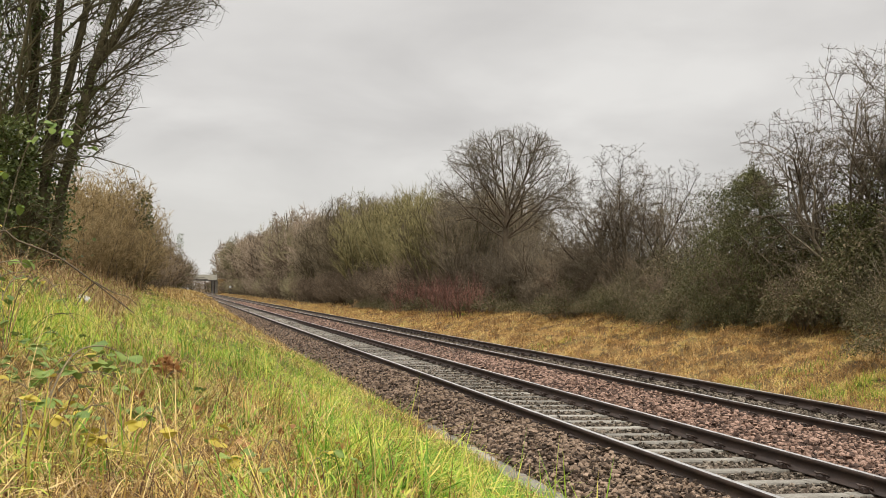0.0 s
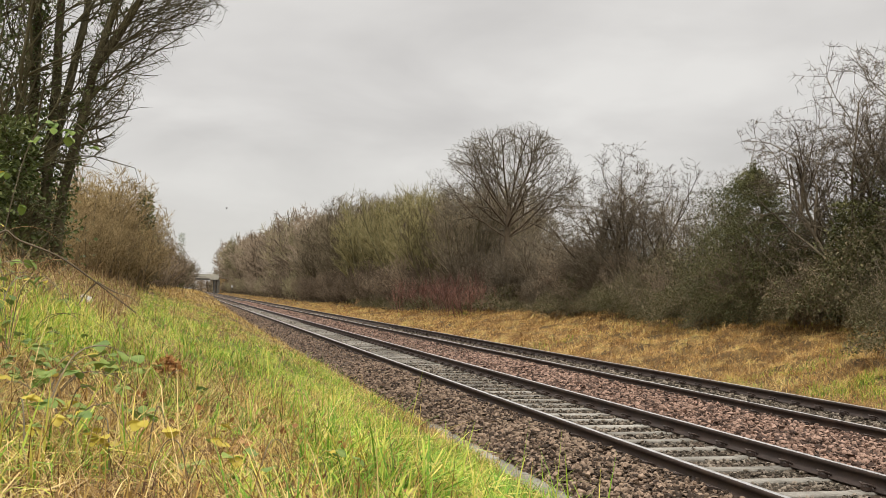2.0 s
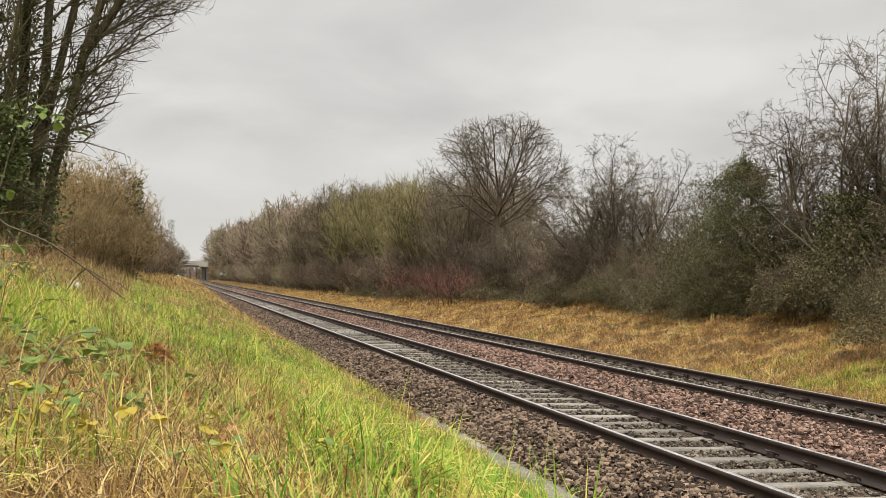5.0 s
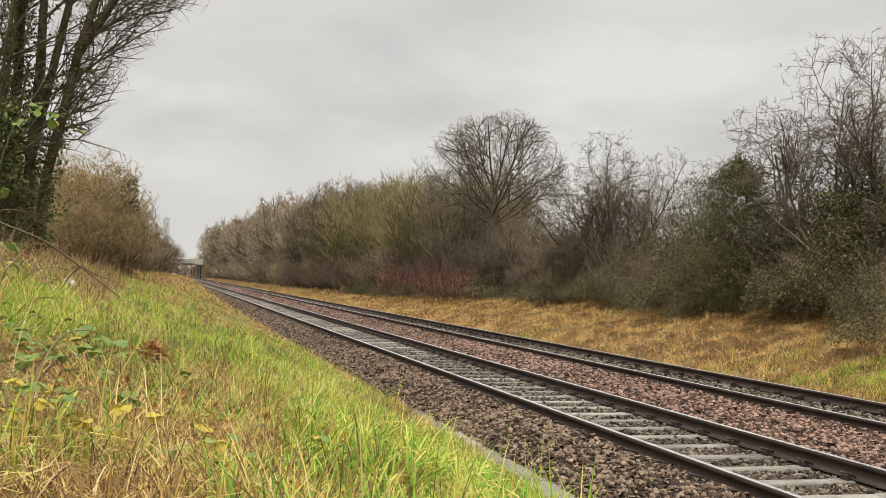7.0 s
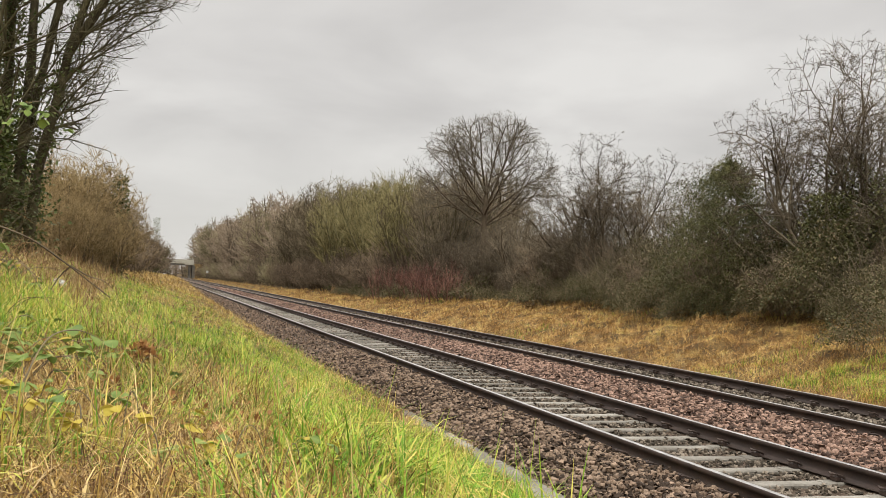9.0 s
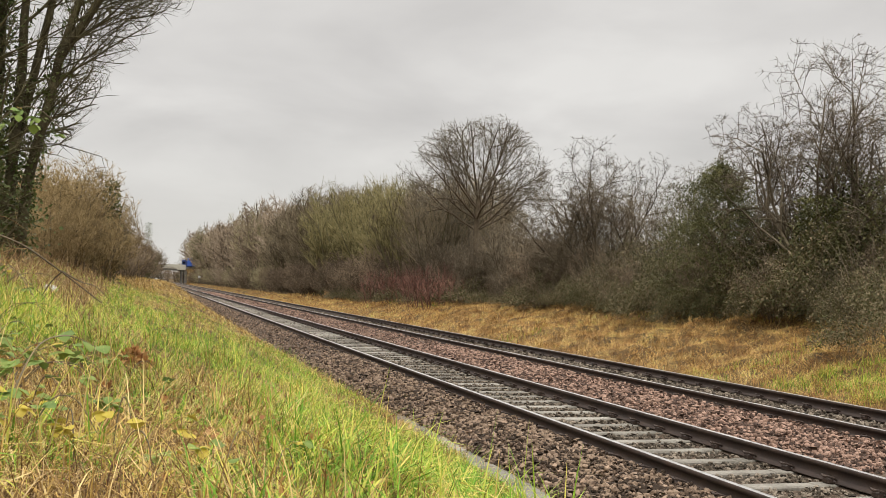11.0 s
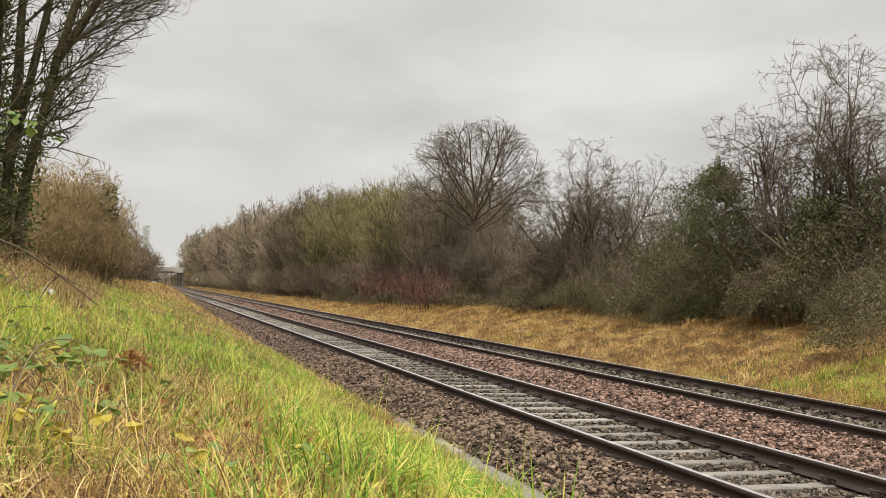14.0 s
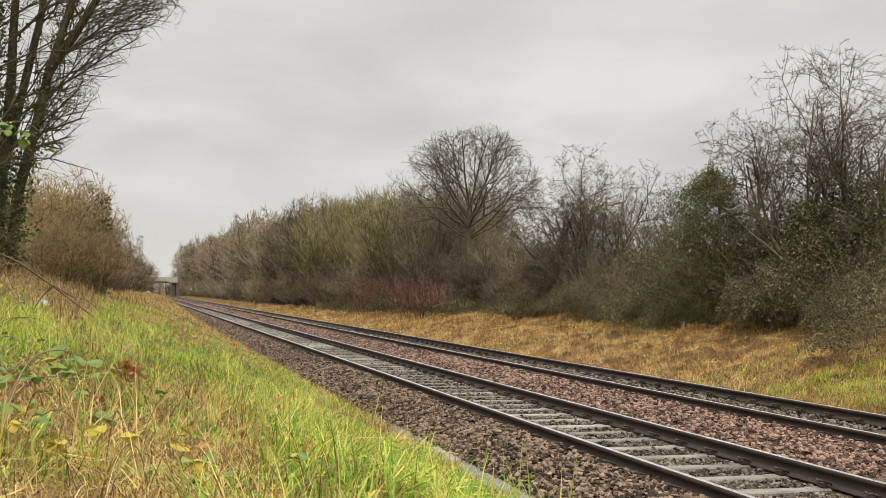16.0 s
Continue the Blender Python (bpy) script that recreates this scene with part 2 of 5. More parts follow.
def ground_z(x, y):
    """The height of the ground: bank, track bed, verge and the slope under the trees."""
    if x < 3.45:
        d = 3.45 - x
        z = -0.36 + 0.30 * d + 0.04 * min(d, 2.6) ** 2
        if d > 5.6:
            z -= 0.28 * (d - 5.6)
        if d > 14:
            z += 0.27 * (d - 14)
        far = min(1.0, max(0.0, (y - 32.0) / 45.0))
        z = z * (1 - far) + far * (-0.36 + 0.85 * min(d, 1.5) + 0.15 * min(max(d - 1.5, 0), 4.0))
        return z + min(1.0, d * 0.7) * (0.10 * hills(x, y, 0.8) + 0.05 * hills(x, y, 2.3, 2) + 0.16 * hills(x, y, 0.25, 4))
    if x > 11.6:
        d = x - 11.6
        far = min(1.0, max(0.0, (y - 35.0) / 60.0))
        steep = 0.25 * (1 - far) + 0.13 * far
        z = -0.42 + steep * min(d, 7.0) + 0.06 * min(max(d - 7.0, 0), 20)
        return z + min(1.0, d * 0.5) * (0.16 * hills(x, y, 0.5) + 0.22 * hills(x, y, 1.3, 3) + 0.1 * hills(x, y, 0.2, 9))
    return -0.45


def sheet(name, xs, ys, height, mat):
    verts = [(x, y, height(x, y)) for y in ys for x in xs]
    n = len(xs)
    quads = [(j * n + i, j * n + i + 1, (j + 1) * n + i + 1, (j + 1) * n + i) for j in range(len(ys) - 1) for i in range(n - 1)]
    return new(name, make_mesh(name, verts, quads, mats=[mat], smooth=True))


def steps(*runs):
    out = []
    for a, b, s in runs:
        out += list(np.arange(a, b, s))
    return out + [runs[-1][1]]


sheet_x = steps((-900, -100, 100), (-100, -20, 8), (-20, -6, 1), (-6, 4, 0.25), (4, 11, 1.0), (11, 20, 0.4), (20, 40, 2), (40, 100, 10), (100, 900, 100))
sheet_y = steps((-60, -4, 4), (-4, 30, 0.3), (30, 80, 1.0), (80, 400, 6), (400, 1500, 60))
tagged(sheet("ground", sheet_x, sheet_y, ground_z, SOIL), "rough soil and matted dead grass of a railway cutting", "ground", kind="structure")


def bed_z(x, y):
    """The ballast: flat round the sleepers, with sloping shoulders."""
    inside = min(abs(x - NEAR - GAUGE / 2), abs(x - FAR - GAUGE / 2)) < GAUGE / 2
    top = -0.205 if inside else -0.150
    if x < 4.05:
        top -= 0.24 * (4.05 - x)
    if x > 10.1:
        top -= 0.14 * (x - 10.1)
    edge = min(x - 3.3, 11.6 - x)
    return top + 0.012 * hills(x, y, 3.0) - (0.25 if edge < 0.05 else 0)


bed_x = steps((3.38, 11.6, 0.13))
bed_y = steps((-15, 40, 0.25), (40, 120, 2), (120, 700, 20))
tagged(sheet("ballast_bed", bed_x, bed_y, bed_z, BED), "worn brown stone ballast under the railway tracks", "ballast", kind="structure")

# ---- ballast stones ----


def stones(name, count, x0, x1, y0, y1, size, mat, label, seed, lift=0.0, clear=None, blocky=False):
    """Broken stones: squashed, skewed chips of six faces, bedded in, strewn on the ballast."""
    rng = np.random.default_rng(seed)
    u = rng.random(count)
    y = y0 + (y1 - y0) * u if blocky else y0 * (y1 / y0) ** u
    x = x0 + (x1 - x0) * rng.random(count)
    if clear is not None:  # keep the tops of the sleepers bare
        off = np.abs((y - clear + PITCH / 2) % PITCH - PITCH / 2)
        y = np.where(off < 0.145, y + PITCH * rng.uniform(0.3, 0.7, count), y)
    s = size * rng.uniform(0.6, 1.3, count) * (0.95 + 0.012 * (y - y0))
    if blocky:
        base = np.array([(1, 0.8, -0.6), (-0.9, 1, -0.6), (-1, -0.8, -0.6), (0.9, -1, -0.6), (0.75, 0.55, 0.5), (-0.6, 0.75, 0.6), (-0.75, -0.55, 0.5), (0.6, -0.7, 0.6)]) * 0.85
        tri = np.array([(0, 1, 5), (0, 5, 4), (1, 2, 6), (1, 6, 5), (2, 3, 7), (2, 7, 6), (3, 0, 4), (3, 4, 7), (4, 5, 6), (4, 6, 7)])
    else:
        base = np.array([(1, 0.2, -0.1), (0.3, 1, -0.25), (-1, 0.15, -0.1), (-0.2, -1, -0.2), (0.35, 0.3, 0.8), (-0.4, -0.2, 0.75)])
        tri = np.array([(0, 1, 4), (1, 5, 4), (1, 2, 5), (2, 3, 5), (3, 4, 5), (3, 0, 4)])
    k = len(base)
    v = base[None] * rng.uniform(0.7, 1.2, (count, k, 1)) + rng.normal(0, 0.17, (count, k, 3))
    v *= rng.uniform(0.6, 1.15, (count, 1, 3)) * np.array([1.1, 0.85, 0.8])
    ang = rng.uniform(0, 2 * np.pi, count)
    tip = rng.normal(0, 0.9, count)
    c, n = np.cos(tip)[:, None], np.sin(tip)[:, None]
    yy, zz = v[:, :, 1] * c - v[:, :, 2] * n, v[:, :, 1] * n + v[:, :, 2] * c
    c, n = np.cos(ang)[:, None], np.sin(ang)[:, None]
    xx, yy = v[:, :, 0] * c - yy * n, v[:, :, 0] * n + yy * c
    z = np.array([bed_z(a, b) for a, b in zip(x, y)])
    v = np.stack([xx, yy, zz], axis=2) * s[:, None, None] * 0.5 + np.stack([x, y, z + s * (0.2 if blocky else 0.1) + lift + rng.uniform(-0.02, 0.034, count)], axis=1)[:, None, :]
    tris = tri[None] + (np.arange(count) * k)[:, None, None]
    return tagged(new(name, make_mesh(name, v.reshape(-1, 3), tris=tris.reshape(-1, 3), mats=[mat])), label, "ballast", kind="stuff")


BED_STONES = (
    (15500, 9000, 3.43, 4.55, 7.2, 24, 120, 0.058, STONE, "loose brown broken stones of the ballast shoulder", 0.0, None),
    (9000, 7000, 4.65, 6.05, 7.0, 24, 120, 0.047, GREY, "dusty grey brown stones packed between the sleepers", 0.0, 14.18),
    (19000, 12000, 6.2, 8.3, 8.5, 28, 140, 0.063, PINK, "pinkish brown broken stones between the two tracks", 0.0, None),
    (7500, 5500, 8.42, 9.8, 12, 28, 110, 0.062, GREY, "grey stones packed between the far rails", 0.0, None),
    (4500, 3000, 9.95, 11.5, 13, 28, 70, 0.07, GREY, "grey stones of the far ballast shoulder", 0.0, None))
for k, (near, far, x0, x1, y0, y1, y2, size, mat, label, lift, clear) in enumerate(BED_STONES):
    stones("ballast_stones", near, x0, x1, y0, y1, size, mat, label, k + 1, lift, clear, True)
    stones("ballast_stones", far, x0, x1, y1, y2, size * 1.15, mat, label, k + 11, lift, clear)

# the nearest loose stones, each a piece of the bed


def loose_stone(k):
    """A broken stone: a skewed block with its corners knocked off."""
    rr = random.Random(700 + k)
    bm = bmesh.new()
    geo = bmesh.ops.create_cube(bm, size=1.0)["verts"]
    for v in geo:
        v.co = Vector((v.co.x * rr.uniform(0.7, 1.15), v.co.y * rr.uniform(0.5, 0.95), v.co.z * rr.uniform(0.45, 0.85)))
    bmesh.ops.bevel(bm, geom=bm.edges[:], offset=0.07, segments=1, affect="EDGES")
    me = bpy.data.meshes.new("stone")
    bm.to_mesh(me), bm.free()
    me.materials.append(LOOSE)
    return me


LOOSE = two_scale("loose_brown_stone", (0.04, 0.027, 0.018), (0.135, 0.091, 0.062), (0.30, 0.213, 0.15), 8.0, 0.8, 0.006, by_object=0.75, fine=9)
LOOSE_STONES = [loose_stone(k) for k in range(12)]
BALLAST_BED = bpy.data.objects["ballast_bed"]
for i in range(300):
    rr = random.Random(9000 + i)
    x, y = rr.uniform(3.5, 4.5), rr.uniform(7.4, 12.5)
    ob = new("stone", rr.choice(LOOSE_STONES))
    ob.parent = BALLAST_BED
    size = rr.uniform(0.04, 0.066)
    ob.matrix_basis = pose(x, y, bed_z(x, y) + 0.012 + size * 0.25, rr.uniform(-50, 50), rr.uniform(-50, 50), rr.uniform(0, 360)) @ Matrix.Diagonal((size, size, size, 1))

# ---- rails ----


def rail(x, y0=-15.0, y1=700.0):
    """Flat-bottomed rail: foot, web and head, with a bright worn running top."""
    half = [(0.070, -0.159), (0.070, -0.148), (0.022, -0.130), (0.009, -0.115), (0.009, -0.055), (0.030, -0.042), (0.036, -0.036), (0.036, -0.010), (0.028, -0.002), (0.020, 0.0)]
    ring = half + [(-a, b) for a, b in reversed(half)]
    ys = steps((y0, 40, 4.0), (40, y1, 60.0))
    n = len(ring)
    verts = [(x + a, y, b) for y in ys for a, b in ring]
    quads, which = [], []
    for j in range(len(ys) - 1):
        for i in range(n):
            k = (i + 1) % n
            quads.append((j * n + i, (j + 1) * n + i, (j + 1) * n + k, j * n + k))
            which.append(1 if i in (8, 9, 10) else 0)
    ob = new("rail")
    for name, wanted, mat in (("web_and_foot", 0, RUST), ("running_surface", 1, HEAD)):
        faces = np.array([q for q, w in zip(quads, which) if w == wanted])
        used, again = np.unique(faces, return_inverse=True)
        part(name, make_mesh(name, np.array(verts)[used], again.reshape(-1, 4), mats=[mat]), None, ob)
    return ob


for base in (NEAR, FAR):
    for k in (0, 1):
        tagged(rail(base + k * GAUGE), "rust-brown flat-bottomed steel rail with a polished top", "rail", "rails of the two tracks")

# ---- sleepers with their clips ----


def sleeper_mesh():
    bm = bmesh.new()
    for x0, x1, top in ((-1.25, -0.5, 0.0), (-0.5, 0.5, -0.006), (0.5, 1.25, 0.0)):
        block((x1 - x0 + 0.01, 0.172, 0.20), ((x0 + x1) / 2, 0, top - 0.10), 0.014, into=bm)
    me = bpy.data.meshes.new("concrete_body")
    bm.to_mesh(me), bm.free()
    me.materials.append(CONCRETE)
    return me


def clip_mesh():
    """A bent spring clip on its iron shoulder."""
    bm = block((0.06, 0.10, 0.05), (0, 0, 0.02), 0.01)
    path = [(-0.055, -0.05, 0.02), (-0.02, -0.06, 0.05), (0.03, -0.05, 0.065), (0.045, 0, 0.06), (0.03, 0.05, 0.065), (-0.02, 0.055, 0.05), (-0.06, 0.04, 0.03)]
    for a, b in zip(path, path[1:]):
        d = Vector(b) - Vector(a)
        geo = bmesh.ops.create_cone(bm, cap_ends=True, segments=6, radius1=0.011, radius2=0.011, depth=d.length + 0.008)["verts"]
        m = Matrix.Translation((Vector(a) + Vector(b)) / 2) @ d.to_track_quat("Z", "Y").to_matrix().to_4x4()
        bmesh.ops.transform(bm, matrix=m, verts=geo)
    me = bpy.data.meshes.new("rail_clip")
    bm.to_mesh(me), bm.free()
    me.materials.append(RUST)
    return me


SLEEPER, CLIP = sleeper_mesh(), clip_mesh()


def sleeper(x, y, drop, near):
    ob = new("sleeper", SLEEPER)
    ob.matrix_world = pose(x + GAUGE / 2 + random.uniform(-0.012, 0.012), y, FLOOR + 0.028 - drop, 0, 0, random.uniform(-0.5, 0.5))
    if near:
        for side in (-GAUGE / 2, GAUGE / 2):
            for out in (-0.095, 0.095):
                c = new("rail_clip", CLIP)
                c.parent = ob
                c.matrix_basis = pose(side + out, 0, 0.005 + drop, 0, 0, 180 if out < 0 else 0)
    return tagged(ob, "pale weathered concrete sleeper under the rails" if drop < 0.02 else "concrete sleeper half buried in grey ballast", "sleeper", "sleepers of the near track" if drop < 0.02 else "sleepers of the far track")


for i in range(190):
    y = 14.18 - PITCH * 44 + i * PITCH
    sleeper(NEAR, y, 0.0, 5 < y < 55)
for i in range(120):
    y = 9.3 - PITCH * 36 + i * PITCH
    sleeper(FAR, y, 0.05, 9 < y < 50)

# ---- concrete cable trough along the edge of the bank ----
LID = block((0.36, 0.985, 0.05), (0, 0, 0), 0.008)
lid_mesh = bpy.data.meshes.new("lid")
LID.to_mesh(lid_mesh), LID.free()
lid_mesh.materials.append(CONCRETE)
trough = new("cable_trough")
trough.location = (3.27, 6.0, -0.35)
tagged(trough, "grey concrete cable trough with lids beside the ballast", "cable trough")
part("channel", block((0.30, 27.0, 0.16), (0, -5.5, -0.06), 0.0), CONCRETE, trough)
for i in range(-19, 8):
    c = new("lid", lid_mesh)
    c.parent = trough
    c.matrix_basis = pose(random.uniform(-0.008, 0.008), 0.5 + i, 0.048, 0, random.uniform(-0.6, 0.6), random.uniform(-0.5, 0.5))

# ---- road bridge across the cutting ----
BY = 380.0


def road_bridge():
    ob = new("road_bridge")
    ob.location = (0, BY, 0)
    part("deck", block((21, 9, 0.62), (1.9, 4.5, 4.66), 0.03), DULL, ob, "dark stained deck beam")
    for y in (0.0, 9.0):
        wall = part("parapet", block((21.6, 0.35, 1.35), (1.6, y, 5.63), 0.03), PALE, ob, "pale concrete parapet")
        part("coping", block((21.7, 0.5, 0.14), (1.6, y, 6.36), 0.02), PALE, wall)
    # a dark bar added as the shadow of a groove along the parapet
    part("service_pipe", block((14.0, 0.1, 0.16), (1.2, -0.2, 5.45), 0.0), DULL, ob, "dark strip standing in for a shadow line along the parapet")
    part("end_panel", block((3.0, 0.3, 1.75), (10.9, -0.34, 5.45), 0.03), PALE, ob, "pale end panel of the parapet")
    for x in (11.1, -2.5):
        part("pier", block((0.7, 7.5, 5.4), (x, 4.5, 1.7), 0.05), DULL, ob)
    for x in (12.4, -6.5):
        part("abutment", block((1.0, 8.6, 5.0), (x, 4.6, 1.9), 0.05), DULL, ob)
    part("road_surface", block((21, 8.3, 0.08), (1.9, 4.5, 5.01), 0.0), DULL, ob)
    return tagged(ob, "pale concrete road bridge over the railway", "bridge")


road_bridge()


def embankment(x0, x1):
    """The raised road on one side of the bridge: a bank with sloping flanks."""
    ends = [(x, y, z) for x in (x0, x1) for y, z in ((BY - 7.0, -0.6), (BY + 0.2, 4.98), (BY + 8.8, 4.98), (BY + 16.0, -0.6))]
    quads = [(0, 1, 5, 4), (1, 2, 6, 5), (2, 3, 7, 6), (0, 3, 2, 1), (4, 5, 6, 7)]
    return tagged(new("road_embankment", make_mesh("road_embankment", ends, quads, mats=[SOIL])), "grassed earth embankment that carries the road", "embankment", kind="structure")


embankment(12.9, 190.0)
embankment(-90.0, -7.0)

# ---- trees and bushes ----


def dome(width, height, middle, seed, rough=0.16):
    """The outline of a crown: an uneven egg of that width and height about the given middle height; over 1 is outside."""
    def test(p):
        wobble = 1 + rough * noise.noise(Vector((p.x * 0.9 + seed, p.y * 0.9, p.z * 0.9))) + 0.6 * rough * noise.noise(Vector((p.x * 2.7, p.y * 2.7 + seed, p.z * 2.7)))
        up = (p.z - middle) / (height - middle) if p.z > middle else (middle - p.z) / (middle * 1.25)
        return (math.hypot(p.x, p.y) / width) ** 2 / wobble ** 2 + up * abs(up) / wobble ** 2
    return test


def grow(rng, out, p, d, length, r, level, plan, outline=None):
    """One branch: a wandering tapered line that throws off the next level and ends at the crown's outline."""
    kids, ratio, angle, segs, wander, lift, start = plan[level]
    step, pts, dirs, rads = length / segs, [p], [d], [r]
    last = level == len(plan) - 1
    for i in range(segs):
        d = (d + Vector((rng.gauss(0, wander), rng.gauss(0, wander), rng.gauss(0, wander) + lift))).normalized()
        q = p + d * step
        r2 = r * (1 - (0.85 if last else 0.62) * (i + 1) / segs)
        if outline and (level > 0 or i > 1) and outline(q) > rng.uniform(0.86, 1.1):
            if i == 0 and level > 1:
                return
            q, r2 = p.lerp(q, 0.6), 0.0
        if last and i == segs - 1:
            r2 = 0.0
        out.append((p, q, rads[-1], r2, level))
        p = q
        pts.append(p), dirs.append(d), rads.append(r2)
        if r2 == 0.0:
            break
    if last:
        return
    segs = len(pts) - 1
    for k in range(kids):
        f = start + (1 - start) * (k + rng.random()) / kids
        i = min(segs, max(1, round(f * segs)))
        a, turn = radians(rng.uniform(*angle)), rng.uniform(0, 2 * math.pi)
        axis = dirs[i].orthogonal().normalized()
        axis.rotate(Matrix.Rotation(turn, 3, dirs[i]))
        nd = dirs[i].copy()
        nd.rotate(Matrix.Rotation(a, 3, axis))
        grow(rng, out, pts[i], nd, length * ratio * rng.uniform(0.7, 1.2) * (1.15 - 0.4 * f), max(rads[i] * 0.72, 0.003), level + 1, plan, outline)


def wood(rows, thin, mat, name):
    """One mesh of a set of branches; thin: the least radius. Twig ends are slim three-sided cones."""
    groups, ends = {7: [], 4: [], 3: []}, []
    for p, q, r0, r1, level in rows:
        r0 = max(r0, thin)
        if r1 == 0.0:
            ends.append((p, q, r0))
            continue
        groups[7 if r0 > 0.045 else 4 if r0 > 0.02 else 3].append((p, q, r0, max(r1, thin * 0.5)))
    bits = [tubes([a for a, *_ in g], [b for _, b, *_ in g], [c for _, _, c, _ in g], [e for *_, e in g], k) for k, g in groups.items() if g]
    v, q = merge(bits) if bits else (np.zeros((0, 3)), np.zeros((0, 4), int))
    tris = np.zeros((0, 3), int)
    if ends:
        tv, _ = tubes([e[0] for e in ends], [e[1] for e in ends], [e[2] for e in ends], [0.0] * len(ends), 3)
        tv = tv.reshape(-1, 6, 3)[:, :4].reshape(-1, 3)
        tris = (np.array([[0, 1, 3], [1, 2, 3], [2, 0, 3]])[None] + (np.arange(len(ends)) * 4)[:, None, None]).reshape(-1, 3) + len(v)
        v = np.concatenate([v, tv])
    return make_mesh(name, v, q, tris, [mat], smooth=True)


def leaf_cloud(points, size, rng, flop=0.6):
    """Small folded leaves at the given points."""
    n = len(points)
    points = np.asarray(points, float)
    yaw, tip = rng.uniform(0, 2 * np.pi, n), rng.normal(0, flop, n)
    s = size * rng.uniform(0.6, 1.3, n)
    along = np.stack([np.cos(yaw) * np.cos(tip), np.sin(yaw) * np.cos(tip), np.sin(tip)], 1)
    side = np.stack([-np.sin(yaw), np.cos(yaw), rng.normal(0, 0.9, n)], 1)
    side /= np.linalg.norm(side, axis=1, keepdims=True)
    up = np.cross(along, side) * 0.25
    L, S = s[:, None], s[:, None] * 0.38
    v = np.stack([points, points + along * L * 0.5 + side * S + up * S, points + along * L, points + along * L * 0.5 - side * S + up * S], 1)
    k = np.arange(n)[:, None] * 4
    return v.reshape(-1, 3), np.concatenate([k + np.array([[0, 1, 2]]), k + np.array([[0, 2, 3]])])


def tree_parts(seed, stems, height, spread, r, plan, thin, mats, lean=(0, 0), woody=1, ring=0.12, outline=None):
    """Trunk and crown of a plant: stems is how many trunks, spread how far they lean out, woody the last level of the trunk."""
    rng = random.Random(seed)
    out = []
    for k in range(stems):
        a = 2 * math.pi * (k + rng.random()) / stems
        out_by = spread * rng.uniform(0.2, 1.0) if stems > 1 else 0.0
        d = Vector((math.cos(a) * out_by + lean[0], math.sin(a) * out_by + lean[1], 1)).normalized()
        p = Vector((math.cos(a), math.sin(a), 0)) * (ring * stems ** 0.5 * rng.random() if stems > 1 else 0)
        grow(rng, out, p - Vector((0, 0, 0.25)), d, height * rng.uniform(0.7, 1.1), r * rng.uniform(0.7, 1.1), 0, plan, outline)
    return (wood([o for o in out if o[4] <= woody], thin, mats[0], "trunk"), wood([o for o in out if o[4] > woody], thin, mats[1], "crown")), out


def plant(name, meshes, x, y, turn, scale, label, category, group="", squash=1.0, sink=0.0):
    ob = new(name)
    for me in meshes:
        p = part(me.name.split(".")[0], me, None, ob)
        if "tangle" in me.name or name == "red_bush" or (p.name.startswith("trunk") and name.endswith("bush")):
            tagged(p, kind="stuff")
    ob.matrix_world = Matrix.Translation((x, y, ground_z(x, y) - sink)) @ Matrix.Rotation(radians(turn), 4, "Z") @ Matrix.Diagonal((scale, scale, scale * squash, 1))
    return tagged(ob, label, category, group)


def leaf_mesh(name, points, size, mat, seed, flop=0.6):
    v, t = leaf_cloud(points, size, np.random.default_rng(seed), flop)
    return make_mesh(name, v, tris=t, mats=[mat])


# branch plans: children, length ratio, angle, segments, wander, lift, where children start
LIMB_PLAN = [(8, 0.56, (26, 54), 9, 0.085, 0.015, 0.2), (7, 0.5, (28, 60), 5, 0.14, 0.02, 0.15), (5, 0.5, (28, 64), 3, 0.18, 0.02, 0.15), (3, 0.6, (28, 64), 2, 0.2, 0.02, 0.2), (0, 0, (0, 0), 1, 0.22, 0.03, 0)]
BUSH_PLAN = [(9, 0.52, (15, 48), 5, 0.11, 0.03, 0.12), (7, 0.5, (22, 55), 3, 0.17, 0.04, 0.1), (6, 0.48, (24, 60), 2, 0.22, 0.03, 0.1), (0, 0, (0, 0), 1, 0.2, 0.03, 0)]
WHIP_PLAN = [(8, 0.6, (10, 34), 4, 0.06, 0.05, 0.12), (6, 0.55, (12, 36), 3, 0.09, 0.07, 0.12), (6, 0.6, (12, 42), 2, 0.12, 0.06, 0.1), (0, 0, (0, 0), 1, 0.16, 0.05, 0)]
WILLOW_PLAN = [(10, 0.4, (14, 46), 6, 0.06, 0.03, 0.25), (8, 0.5, (16, 48), 3, 0.12, 0.06, 0.12), (6, 0.45, (16, 50), 2, 0.16, 0.05, 0.1), (0, 0, (0, 0), 1, 0.18, 0.05, 0)]
THORN_PLAN = [(8, 0.52, (25, 60), 6, 0.14, 0.04, 0.3), (7, 0.5, (30, 70), 4, 0.22, 0.03, 0.15), (6, 0.46, (30, 75), 3, 0.26, 0.02, 0.12), (4, 0.5, (30, 75), 2, 0.28, 0.0, 0.1), (0, 0, (0, 0), 1, 0.25, 0, 0)]
WOOD_PLAN = [(9, 0.42, (18, 55), 5, 0.06, 0.04, 0.2), (7, 0.46, (22, 56), 3, 0.13, 0.05, 0.12), (6, 0.48, (22, 62), 2, 0.16, 0.04, 0.1), (0, 0, (0, 0), 1, 0.2, 0.03, 0)]
